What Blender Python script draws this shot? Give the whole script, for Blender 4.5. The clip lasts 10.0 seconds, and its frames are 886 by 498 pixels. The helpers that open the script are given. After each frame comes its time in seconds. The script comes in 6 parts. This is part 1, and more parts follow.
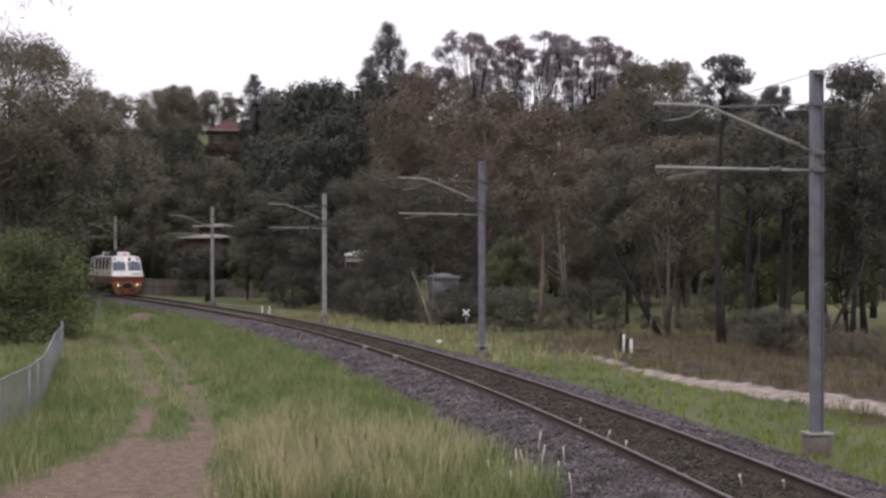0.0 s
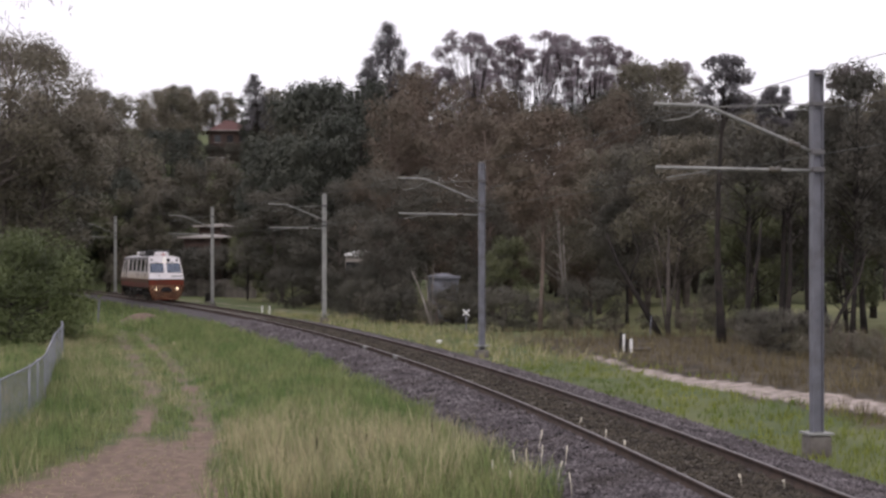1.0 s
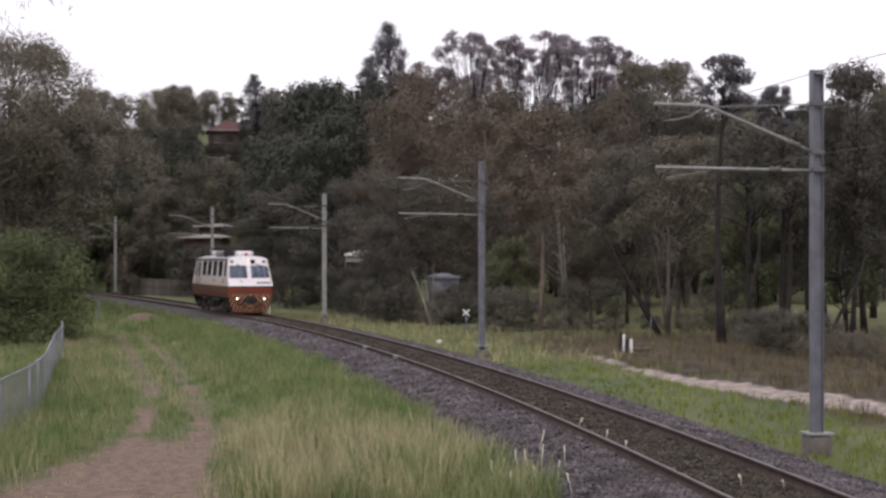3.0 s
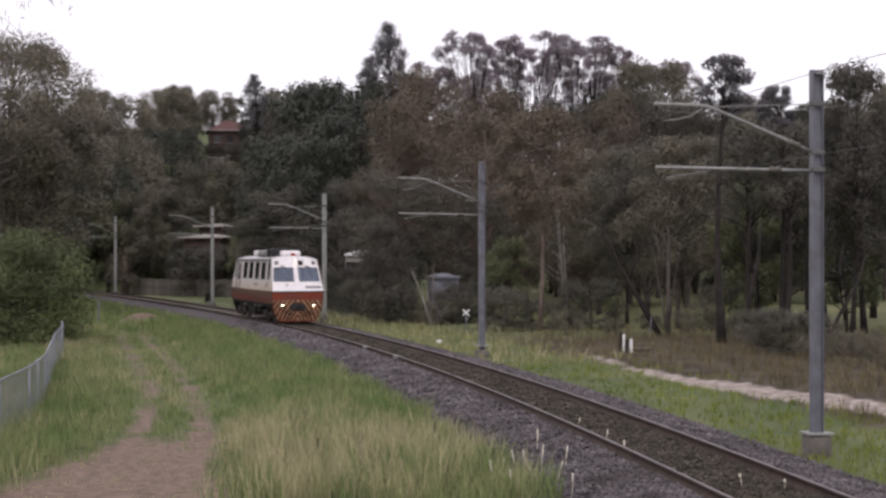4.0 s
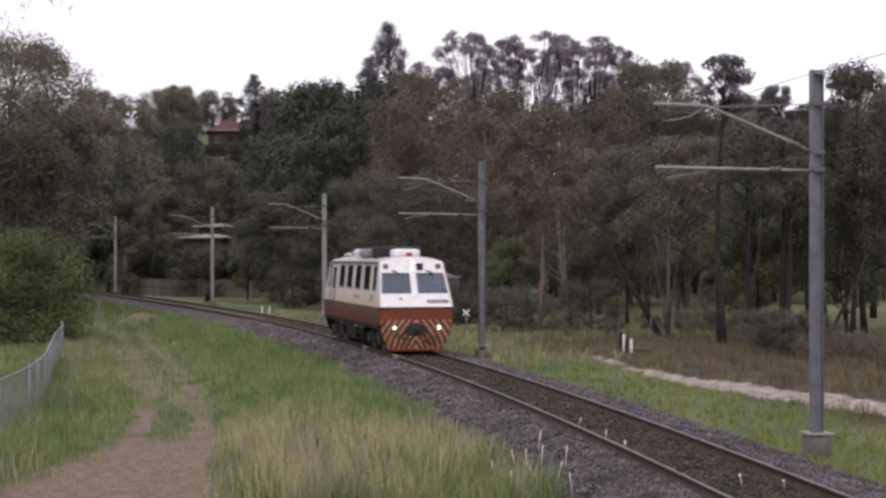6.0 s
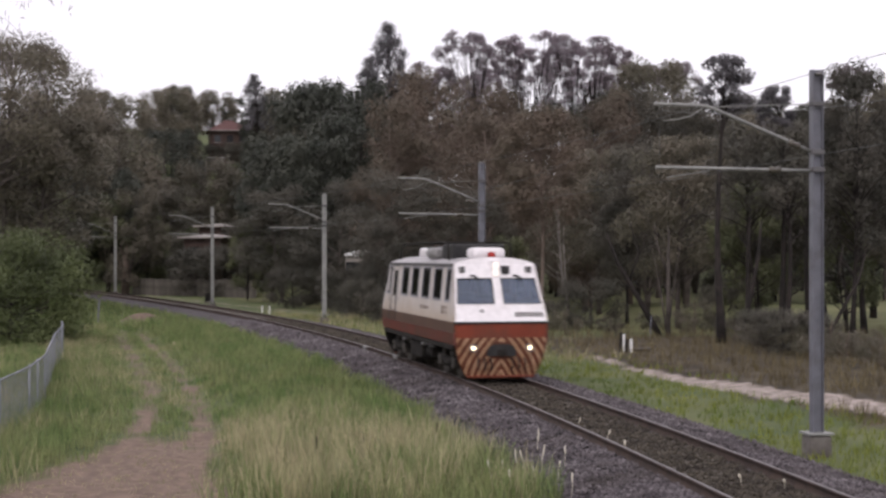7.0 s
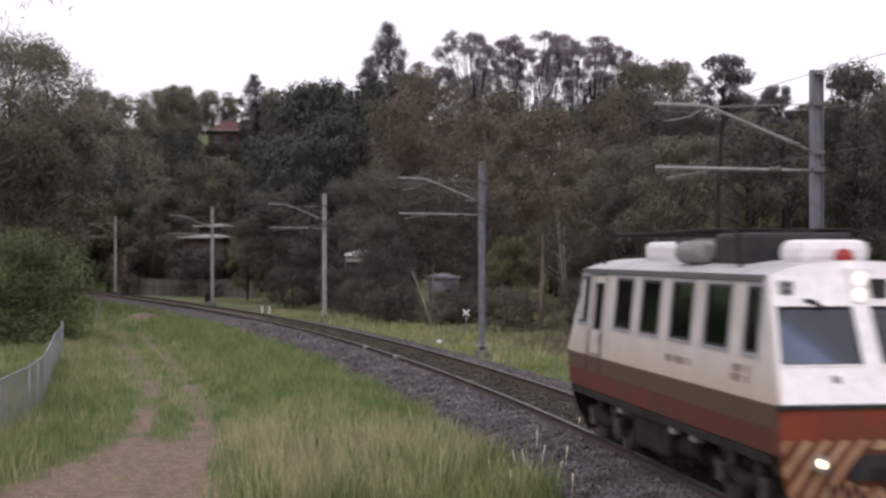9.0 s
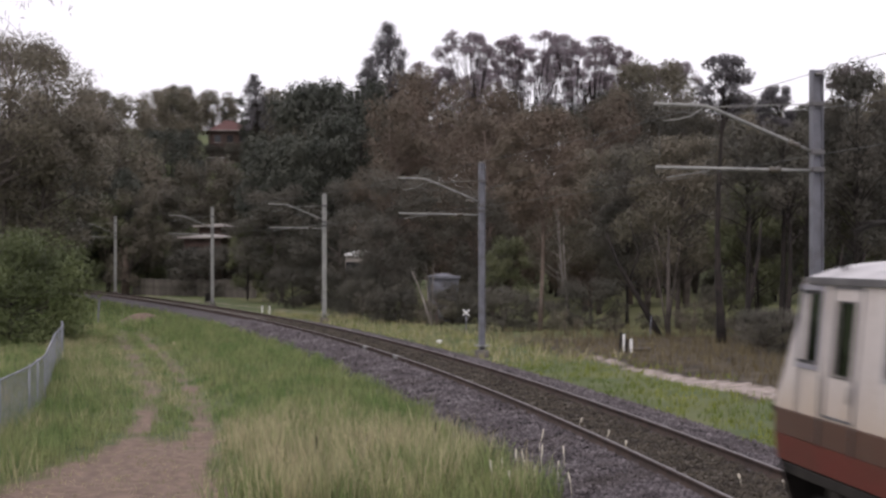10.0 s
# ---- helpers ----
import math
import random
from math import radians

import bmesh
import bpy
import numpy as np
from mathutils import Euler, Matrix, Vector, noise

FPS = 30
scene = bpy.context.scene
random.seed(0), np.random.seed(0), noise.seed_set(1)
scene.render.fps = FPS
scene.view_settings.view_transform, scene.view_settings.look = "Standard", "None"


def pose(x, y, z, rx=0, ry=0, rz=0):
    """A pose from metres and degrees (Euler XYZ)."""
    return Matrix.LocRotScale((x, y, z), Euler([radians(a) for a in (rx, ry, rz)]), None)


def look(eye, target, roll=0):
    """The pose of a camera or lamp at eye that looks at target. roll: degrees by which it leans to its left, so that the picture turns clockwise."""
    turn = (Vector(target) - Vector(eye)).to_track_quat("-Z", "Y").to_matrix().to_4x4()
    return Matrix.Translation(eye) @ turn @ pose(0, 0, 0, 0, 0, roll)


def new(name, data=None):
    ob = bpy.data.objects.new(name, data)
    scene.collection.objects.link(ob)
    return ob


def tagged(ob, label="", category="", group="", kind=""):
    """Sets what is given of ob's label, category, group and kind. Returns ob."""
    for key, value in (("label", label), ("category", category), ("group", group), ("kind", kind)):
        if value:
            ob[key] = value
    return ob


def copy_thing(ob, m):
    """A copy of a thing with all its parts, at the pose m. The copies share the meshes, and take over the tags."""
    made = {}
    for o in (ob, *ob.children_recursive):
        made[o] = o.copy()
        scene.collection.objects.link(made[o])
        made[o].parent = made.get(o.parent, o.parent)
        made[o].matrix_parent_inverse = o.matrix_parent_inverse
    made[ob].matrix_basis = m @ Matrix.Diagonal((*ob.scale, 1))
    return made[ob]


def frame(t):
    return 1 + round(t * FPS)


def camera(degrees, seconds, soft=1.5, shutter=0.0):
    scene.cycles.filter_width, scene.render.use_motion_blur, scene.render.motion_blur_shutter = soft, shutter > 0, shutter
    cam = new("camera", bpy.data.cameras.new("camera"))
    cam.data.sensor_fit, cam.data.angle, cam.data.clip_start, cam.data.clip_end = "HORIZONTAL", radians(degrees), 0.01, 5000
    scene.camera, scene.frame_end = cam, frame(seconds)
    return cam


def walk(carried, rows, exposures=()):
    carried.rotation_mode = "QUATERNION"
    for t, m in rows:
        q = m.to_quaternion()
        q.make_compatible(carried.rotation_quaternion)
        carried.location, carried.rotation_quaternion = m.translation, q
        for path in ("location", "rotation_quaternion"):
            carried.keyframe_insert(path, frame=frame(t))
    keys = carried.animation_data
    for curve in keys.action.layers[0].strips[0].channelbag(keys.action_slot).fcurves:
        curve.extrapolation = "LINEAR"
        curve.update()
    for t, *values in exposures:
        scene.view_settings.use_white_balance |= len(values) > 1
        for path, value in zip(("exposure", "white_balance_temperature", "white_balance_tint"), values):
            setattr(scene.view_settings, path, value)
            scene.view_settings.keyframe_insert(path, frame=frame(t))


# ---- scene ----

# ---------------- camera ----------------
EYE_Z = 3.362
cam = camera(32.0, 10.0, soft=2.7, shutter=0.8)
CAM = pose(0, 0, EYE_Z, 90.2, 0, 0)
walk(cam, [(0.0, CAM), (10.0, CAM)], exposures=[(0.0, 0.03, 6500, 14), (10.0, 0.03, 6500, 14)])

# ---------------- light: bright overcast ----------------
world = bpy.data.worlds.new("overcast")
scene.world = world
world.use_nodes = True
wn, wl = world.node_tree.nodes, world.node_tree.links
wn.clear()
w_out, w_bg = wn.new("ShaderNodeOutputWorld"), wn.new("ShaderNodeBackground")
w_sky, w_mix = wn.new("ShaderNodeTexSky"), wn.new("ShaderNodeMix")
w_sky.sky_type, w_sky.sun_disc = "NISHITA", False
w_sky.sun_elevation, w_sky.sun_rotation = radians(48), radians(200)
w_noise, w_ramp, w_map, w_tc = (wn.new("ShaderNodeTexNoise"), wn.new("ShaderNodeValToRGB"), wn.new("ShaderNodeMapping"),
                                wn.new("ShaderNodeTexCoord"))
w_map.inputs["Scale"].default_value = (1.5, 1.5, 4.0)
w_noise.inputs["Scale"].default_value, w_noise.inputs["Detail"].default_value = 1.6, 3.0
w_ramp.color_ramp.elements[0].color = (8.35, 8.05, 8.5, 1)
w_ramp.color_ramp.elements[1].color = (9.7, 9.4, 9.9, 1)
wl.new(w_tc.outputs["Generated"], w_map.inputs["Vector"])
wl.new(w_map.outputs["Vector"], w_noise.inputs["Vector"])
wl.new(w_noise.outputs["Fac"], w_ramp.inputs["Fac"])
w_mix.data_type = "RGBA"
w_mix.inputs["Factor"].default_value = 0.92
wl.new(w_sky.outputs["Color"], w_mix.inputs["A"])
wl.new(w_ramp.outputs["Color"], w_mix.inputs["B"])
wl.new(w_mix.outputs["Result"], w_bg.inputs["Color"])
w_bg.inputs["Strength"].default_value = 0.122
wl.new(w_bg.outputs["Background"], w_out.inputs["Surface"])
sun = new("sun", bpy.data.lights.new("sun", "SUN"))
sun.data.energy, sun.data.angle, sun.data.color = 0.95, radians(25), (1.0, 0.96, 0.9)
sun.matrix_world = look((-30, -60, 90), (0, 30, 0))

# ---------------- materials ----------------


def material(name, c1, c2, scale=2.0, fine=30.0, rough=0.8, metal=0.0, bump=0.2, vary=0.0, island=0.0, spec=0.4, stain=None,
             translucent=0.0):
    """Two colours mixed by a coarse noise, darkened a little by a fine one, with relief, and shifts per object and per piece."""
    m = bpy.data.materials.new(name)
    m.use_nodes = True
    n, l = m.node_tree.nodes, m.node_tree.links
    b = n["Principled BSDF"]
    b.inputs["Roughness"].default_value, b.inputs["Metallic"].default_value = rough, metal
    b.inputs["Specular IOR Level"].default_value = spec
    tc = n.new("ShaderNodeTexCoord")
    n1, n2 = n.new("ShaderNodeTexNoise"), n.new("ShaderNodeTexNoise")
    n1.inputs["Scale"].default_value, n1.inputs["Detail"].default_value = scale, 4.0
    n2.inputs["Scale"].default_value, n2.inputs["Detail"].default_value = fine, 3.0
    for k in (n1, n2):
        l.new(tc.outputs["Object"], k.inputs["Vector"])
    mr = n.new("ShaderNodeMapRange")
    mr.inputs["From Min"].default_value, mr.inputs["From Max"].default_value = 0.35, 0.65
    l.new(n1.outputs["Fac"], mr.inputs["Value"])
    mix = n.new("ShaderNodeMix")
    mix.data_type = "RGBA"
    mix.inputs["A"].default_value, mix.inputs["B"].default_value = (*c1, 1), (*c2, 1)
    l.new(mr.outputs["Result"], mix.inputs["Factor"])
    hsv = n.new("ShaderNodeHueSaturation")
    l.new(mix.outputs["Result"], hsv.inputs["Color"])
    val = n.new("ShaderNodeMapRange")
    val.inputs["To Min"].default_value, val.inputs["To Max"].default_value = 0.78, 1.22
    l.new(n2.outputs["Fac"], val.inputs["Value"])
    last = val.outputs["Result"]
    for amount, node, socket in ((vary, "ShaderNodeObjectInfo", "Random"), (island, "ShaderNodeNewGeometry", "Random Per Island")):
        if amount:
            src_node, r2, mul = n.new(node), n.new("ShaderNodeMapRange"), n.new("ShaderNodeMath")
            r2.inputs["To Min"].default_value, r2.inputs["To Max"].default_value = 1 - amount, 1 + amount
            l.new(src_node.outputs[socket], r2.inputs["Value"])
            mul.operation = "MULTIPLY"
            l.new(last, mul.inputs[0])
            l.new(r2.outputs["Result"], mul.inputs[1])
            last = mul.outputs["Value"]
    l.new(last, hsv.inputs["Value"])
    colour = hsv.outputs["Color"]
    if stain:
        sc, amount, n3, r3, mx = *stain[3:], n.new("ShaderNodeTexNoise"), n.new("ShaderNodeMapRange"), n.new("ShaderNodeMix")
        n3.inputs["Scale"].default_value, n3.inputs["Detail"].default_value = sc, 5.0
        l.new(tc.outputs["Object"], n3.inputs["Vector"])
        r3.inputs["From Min"].default_value, r3.inputs["From Max"].default_value = 0.5, 0.72
        r3.inputs["To Max"].default_value = amount
        l.new(n3.outputs["Fac"], r3.inputs["Value"])
        mx.data_type = "RGBA"
        mx.inputs["B"].default_value = (*stain[:3], 1)
        l.new(colour, mx.inputs["A"])
        l.new(r3.outputs["Result"], mx.inputs["Factor"])
        colour = mx.outputs["Result"]
    l.new(colour, b.inputs["Base Color"])
    if bump:
        bp = n.new("ShaderNodeBump")
        bp.inputs["Strength"].default_value, bp.inputs["Distance"].default_value = bump, 0.02
        l.new(n2.outputs["Fac"], bp.inputs["Height"])
        l.new(bp.outputs["Normal"], b.inputs["Normal"])
    if translucent:
        tr, ms = n.new("ShaderNodeBsdfTranslucent"), n.new("ShaderNodeMixShader")
        ms.inputs["Fac"].default_value = translucent
        l.new(colour, tr.inputs["Color"])
        l.new(b.outputs["BSDF"], ms.inputs[1])
        l.new(tr.outputs["BSDF"], ms.inputs[2])
        l.new(ms.outputs["Shader"], n["Material Output"].inputs["Surface"])
    return m


def glass_material(name, tint, ior):
    """Sheet glass in a given tint: see-through, with a pale blue gloss that grows towards grazing angles."""
    m = bpy.data.materials.new(name)
    m.use_nodes = True
    n, l = m.node_tree.nodes, m.node_tree.links
    n.remove(n["Principled BSDF"])
    tr, gl, fr, ms = (n.new("ShaderNodeBsdfTransparent"), n.new("ShaderNodeBsdfGlossy"), n.new("ShaderNodeFresnel"),
                      n.new("ShaderNodeMixShader"))
    tr.inputs["Color"].default_value = (*tint, 1)
    gl.inputs["Roughness"].default_value = 0.03
    # pale blue gloss stands in for the sky's colour in reflections
    gl.inputs["Color"].default_value = (0.86, 0.93, 1.0, 1)
    fr.inputs["IOR"].default_value = ior
    l.new(fr.outputs["Fac"], ms.inputs["Fac"])
    l.new(tr.outputs["BSDF"], ms.inputs[1])
    l.new(gl.outputs["BSDF"], ms.inputs[2])
    l.new(ms.outputs["Shader"], n["Material Output"].inputs["Surface"])
    return m


def lamp_material(name, colour, strength):
    m = bpy.data.materials.new(name)
    m.use_nodes = True
    b = m.node_tree.nodes["Principled BSDF"]
    b.inputs["Base Color"].default_value = (*colour, 1)
    b.inputs["Emission Color"].default_value = (*colour, 1)
    b.inputs["Emission Strength"].default_value = strength
    return m


M_STEEL = material("galvanised_steel", (0.165, 0.168, 0.195), (0.225, 0.228, 0.26), 3, 40, 0.55, 0.35, 0.1, 0.08, stain=(0.09, 0.075, 0.07, 2.5, 0.5))
M_STEEL_PALE = material("pale_galvanised_steel", (0.31, 0.31, 0.30), (0.40, 0.40, 0.385), 3, 40, 0.6, 0.2, 0.1, 0.08, stain=(0.15, 0.14, 0.13, 2.5, 0.4))
M_TUBE = material("weathered_tube", (0.22, 0.22, 0.215), (0.30, 0.30, 0.285), 4, 50, 0.55, 0.2, 0.1)
M_INSUL = material("brown_porcelain", (0.07, 0.06, 0.05), (0.12, 0.11, 0.09), 6, 60, 0.25)
M_CONCRETE = material("concrete", (0.115, 0.10, 0.093), (0.20, 0.182, 0.168), 3, 40, 0.9, bump=0.5, vary=0.1, stain=(0.07, 0.06, 0.047, 4, 0.7))
M_WIRE = material("copper_wire_dull", (0.09, 0.095, 0.095), (0.14, 0.14, 0.14), 5, 40, 0.6, 0.3, 0.0)
M_RAILTOP = material("polished_rail", (0.14, 0.125, 0.125), (0.22, 0.20, 0.20), 2, 60, 0.5, 0.6, 0.05)
M_RAIL = material("rusted_rail", (0.045, 0.032, 0.028), (0.075, 0.05, 0.04), 3, 50, 0.85, 0.2, 0.3)
M_SLEEPER = material("old_timber", (0.08, 0.062, 0.05), (0.14, 0.115, 0.095), 5, 40, 0.9, bump=0.5, vary=0.3)
M_BALLAST = material("ballast_stone", (0.070, 0.059, 0.064), (0.145, 0.127, 0.136), 1.2, 28, 0.95, bump=1.0, island=0.6, stain=(0.058, 0.046, 0.04, 0.8, 0.6))
# ballast stone colours darkened: shade among loose stones put into the bed
M_BED = material("shade_toned_ballast_bed", (0.050, 0.042, 0.046), (0.095, 0.083, 0.089), 1.2, 22, 0.95, bump=1.0, stain=(0.05, 0.038, 0.034, 0.8, 0.6))
M_FOUR_FOOT = material("fouled_ballast", (0.040, 0.032, 0.025), (0.075, 0.063, 0.048), 1.5, 30, 0.95, bump=1.0, island=0.4)
M_BLADE = material("long_grass", (0.120, 0.188, 0.060), (0.255, 0.272, 0.125), 0.9, 3.0, 0.75, bump=0, island=0.5, translucent=0.3)
M_DRY = material("dry_grass", (0.46, 0.395, 0.25), (0.31, 0.30, 0.165), 0.8, 3.0, 0.8, bump=0, island=0.5, translucent=0.3)
M_GREEN = material("lush_grass", (0.105, 0.150, 0.034), (0.235, 0.255, 0.052), 0.35, 3.0, 0.75, bump=0, island=0.4, translucent=0.3)
M_BARK = material("grey_bark", (0.055, 0.045, 0.040), (0.125, 0.105, 0.095), 1.5, 12, 0.95, bump=0.8, vary=0.25)
M_BARK_PALE = material("pale_smooth_bark", (0.16, 0.14, 0.13), (0.30, 0.27, 0.25), 1.5, 12, 0.8, bump=0.3, vary=0.2)
M_BARK_DARK = material("dark_bark", (0.013, 0.011, 0.010), (0.036, 0.028, 0.025), 2.5, 14, 0.95, bump=0.8, vary=0.25)
M_BARK_BROWN = material("brown_bark", (0.11, 0.082, 0.068), (0.18, 0.14, 0.118), 2, 14, 0.95, bump=0.8, vary=0.2)
M_LEAF = material("gum_leaf", (0.1038, 0.0966, 0.0667), (0.1687, 0.1438, 0.1112), 0.25, 3, 0.55, bump=0, vary=0.25, island=0.12, translucent=0.32)
M_LEAF_DARK = material("dark_leaf", (0.0682, 0.0675, 0.0530), (0.1289, 0.1148, 0.0942), 0.3, 3, 0.6, bump=0, vary=0.25, island=0.12, translucent=0.32)
M_LEAF_BROWN = material("brownish_leaf", (0.142, 0.104, 0.082), (0.120, 0.100, 0.074), 0.25, 3, 0.7, bump=0, vary=0.15, island=0.10, translucent=0.28)
M_LEAF_BLUE = material("blue_grey_leaf", (0.0893, 0.0852, 0.0921), (0.1470, 0.1344, 0.1483), 0.25, 3, 0.5, bump=0, vary=0.15, island=0.16, translucent=0.32)
M_LEAF_GREY = material("grey_gum_leaf", (0.210, 0.174, 0.192), (0.31, 0.258, 0.292), 0.25, 3, 0.5, bump=0, vary=0.15, island=0.2, translucent=0.4)
M_LEAF_DEEP = material("deep_green_leaf", (0.0381, 0.0448, 0.0336), (0.0739, 0.0762, 0.0582), 0.3, 3, 0.6, bump=0, vary=0.2, island=0.12, translucent=0.25)
M_LEAF_OLIVE = material("olive_leaf", (0.0840, 0.0941, 0.0470), (0.1400, 0.1456, 0.0739), 0.4, 3, 0.6, bump=0, vary=0.15, island=0.12, translucent=0.28)
M_LEAF_GREEN = material("fresh_leaf", (0.060, 0.076, 0.028), (0.105, 0.125, 0.046), 0.4, 3, 0.6, bump=0, vary=0.2, island=0.12, translucent=0.2)
M_WHITE = material("white_paint", (0.795, 0.755, 0.775), (0.835, 0.80, 0.815), 0.6, 6, 0.35, bump=0.0, stain=(0.58, 0.50, 0.46, 3.5, 0.12))
M_CREAM = material("stained_cream_paint", (0.50, 0.45, 0.43), (0.58, 0.53, 0.515), 0.9, 15, 0.5, bump=0.04, stain=(0.38, 0.31, 0.26, 1.3, 0.4))
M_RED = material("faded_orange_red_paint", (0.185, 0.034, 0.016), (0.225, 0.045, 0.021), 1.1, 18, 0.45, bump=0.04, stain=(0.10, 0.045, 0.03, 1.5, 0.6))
M_RED_SIDE = material("dull_red_side_paint", (0.145, 0.024, 0.020), (0.105, 0.027, 0.022), 0.6, 18, 0.5, bump=0.04, stain=(0.06, 0.034, 0.026, 0.9, 0.7))
M_BAND = material("brown_band", (0.076, 0.037, 0.026), (0.095, 0.049, 0.034), 0.8, 18, 0.6, bump=0.04, stain=(0.10, 0.030, 0.020, 0.7, 0.6))
M_FRAME = material("blue_grey_frame", (0.23, 0.22, 0.25), (0.30, 0.29, 0.32), 3, 25, 0.5, bump=0.03)
M_STRIPE_DARK = material("dark_brown_stripe", (0.105, 0.030, 0.014), (0.155, 0.045, 0.02), 3, 20, 0.5, bump=0.03, stain=(0.05, 0.02, 0.012, 5, 0.6))
M_GUTTER = material("dark_gutter", (0.09, 0.085, 0.09), (0.13, 0.125, 0.13), 3, 25, 0.6, bump=0.05)
M_STRIPE = material("pale_orange_stripe", (0.47, 0.27, 0.15), (0.58, 0.38, 0.25), 3, 20, 0.5, bump=0.03, stain=(0.22, 0.08, 0.04, 4, 0.6))
M_BLACK = material("black_rubber", (0.012, 0.012, 0.013), (0.03, 0.028, 0.028), 4, 40, 0.65)
M_UNDER = material("underframe_grime", (0.012, 0.0105, 0.010), (0.032, 0.028, 0.025), 3, 30, 0.95, bump=0.3, spec=0.2)
M_GREY = material("grey_equipment", (0.20, 0.19, 0.19), (0.30, 0.29, 0.29), 3, 25, 0.6, bump=0.1)
M_WHEEL = material("wheel_steel", (0.040, 0.034, 0.030), (0.085, 0.075, 0.066), 4, 30, 0.7, 0.3, 0.1)
M_ROOF = material("pale_roof_paint", (0.48, 0.46, 0.47), (0.58, 0.56, 0.57), 1.5, 20, 0.5, stain=(0.2, 0.19, 0.19, 2, 0.5))
# the blue of the reflected sky is put into this tint
M_GLASS = glass_material("sky_tinted_glass", (0.54, 0.59, 0.70), 1.85)
# tint this low puts the darkness of the interior into the glass
M_GLASS_SIDE = glass_material("dark_side_glass", (0.040, 0.034, 0.038), 1.5)
M_LAMP = lamp_material("headlamp_lit", (1.0, 0.74, 0.45), 6.5)
M_LAMP_DIM = lamp_material("headlamp_dim", (1.0, 0.92, 0.84), 0.55)
M_BEACON = material("red_lens", (0.27, 0.016, 0.013), (0.34, 0.024, 0.018), 5, 30, 0.2, bump=0)
M_TEXT = material("brown_lettering", (0.21, 0.165, 0.15), (0.28, 0.225, 0.205), 5, 30, 0.6, bump=0)
M_NUMERAL = material("dark_front_lettering", (0.06, 0.052, 0.055), (0.10, 0.085, 0.085), 5, 30, 0.6, bump=0)
M_SEAT = material("grey_interior", (0.09, 0.09, 0.10), (0.15, 0.15, 0.165), 3, 20, 0.8)
M_TILE = material("terracotta_tiles", (0.080, 0.036, 0.034), (0.112, 0.050, 0.046), 1, 12, 0.85, bump=0.3)
M_BRICK = material("brown_brick", (0.062, 0.042, 0.036), (0.095, 0.062, 0.053), 1.5, 14, 0.9, bump=0.3)
M_RENDER = material("pale_wall", (0.28, 0.25, 0.23), (0.38, 0.345, 0.32), 1, 10, 0.8)
M_IRON = material("pale_iron_roof", (0.24, 0.215, 0.20), (0.33, 0.30, 0.28), 1, 12, 0.6, 0.1)
M_DARKGLASS = material("dark_window", (0.02, 0.022, 0.025), (0.04, 0.042, 0.046), 2, 12, 0.1, bump=0)
M_PALING = material("grey_paling", (0.075, 0.066, 0.058), (0.13, 0.115, 0.10), 2, 16, 0.95, bump=0.5, vary=0.25)
M_MESH = material("galvanised_mesh", (0.21, 0.22, 0.255), (0.29, 0.30, 0.34), 3, 30, 0.6, 0.2, 0.05)
M_POST = material("white_post_paint", (0.75, 0.75, 0.76), (0.85, 0.85, 0.85), 4, 20, 0.6, stain=(0.4, 0.38, 0.34, 5, 0.4))



def tan_film(m, colour, z0, z1, amount):
    """A film of the given colour, strongest at height z0 and gone by z1, in uneven streaks."""
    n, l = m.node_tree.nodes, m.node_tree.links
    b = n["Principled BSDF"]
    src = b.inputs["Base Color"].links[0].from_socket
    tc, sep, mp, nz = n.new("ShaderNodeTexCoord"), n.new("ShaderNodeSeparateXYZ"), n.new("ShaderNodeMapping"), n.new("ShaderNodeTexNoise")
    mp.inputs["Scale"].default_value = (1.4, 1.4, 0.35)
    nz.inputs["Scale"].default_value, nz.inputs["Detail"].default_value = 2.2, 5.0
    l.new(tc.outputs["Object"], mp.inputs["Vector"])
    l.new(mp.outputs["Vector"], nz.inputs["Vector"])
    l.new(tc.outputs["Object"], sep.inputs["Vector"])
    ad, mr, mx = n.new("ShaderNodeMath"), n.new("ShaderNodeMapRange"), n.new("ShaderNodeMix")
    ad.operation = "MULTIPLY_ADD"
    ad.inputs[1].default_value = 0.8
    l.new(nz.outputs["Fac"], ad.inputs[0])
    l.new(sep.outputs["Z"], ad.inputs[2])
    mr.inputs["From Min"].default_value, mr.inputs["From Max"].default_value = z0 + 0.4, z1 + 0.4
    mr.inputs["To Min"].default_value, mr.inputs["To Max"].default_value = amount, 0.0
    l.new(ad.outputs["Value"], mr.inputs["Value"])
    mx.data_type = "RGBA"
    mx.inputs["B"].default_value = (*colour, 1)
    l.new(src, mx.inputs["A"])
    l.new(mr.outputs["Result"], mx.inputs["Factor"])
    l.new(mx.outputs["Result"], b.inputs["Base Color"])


tan_film(M_CREAM, (0.42, 0.325, 0.24), 1.45, 2.1, 0.8)

# ---------------- mesh tools ----------------


def grid_mesh(name, verts, quads, mat=None, smooth=False):
    """A mesh from arrays of points and four-cornered faces."""
    me = bpy.data.meshes.new(name)
    verts, quads = np.asarray(verts, np.float32), np.asarray(quads, np.int32)
    me.vertices.add(len(verts))
    me.vertices.foreach_set("co", verts.ravel())
    me.loops.add(quads.size)
    me.loops.foreach_set("vertex_index", quads.ravel())
    me.polygons.add(len(quads))
    me.polygons.foreach_set("loop_start", np.arange(0, quads.size, quads.shape[1], dtype=np.int32))
    if smooth:
        me.polygons.foreach_set("use_smooth", np.ones(len(quads), bool))
    me.update(calc_edges=True)
    if mat:
        me.materials.append(mat)
    return me


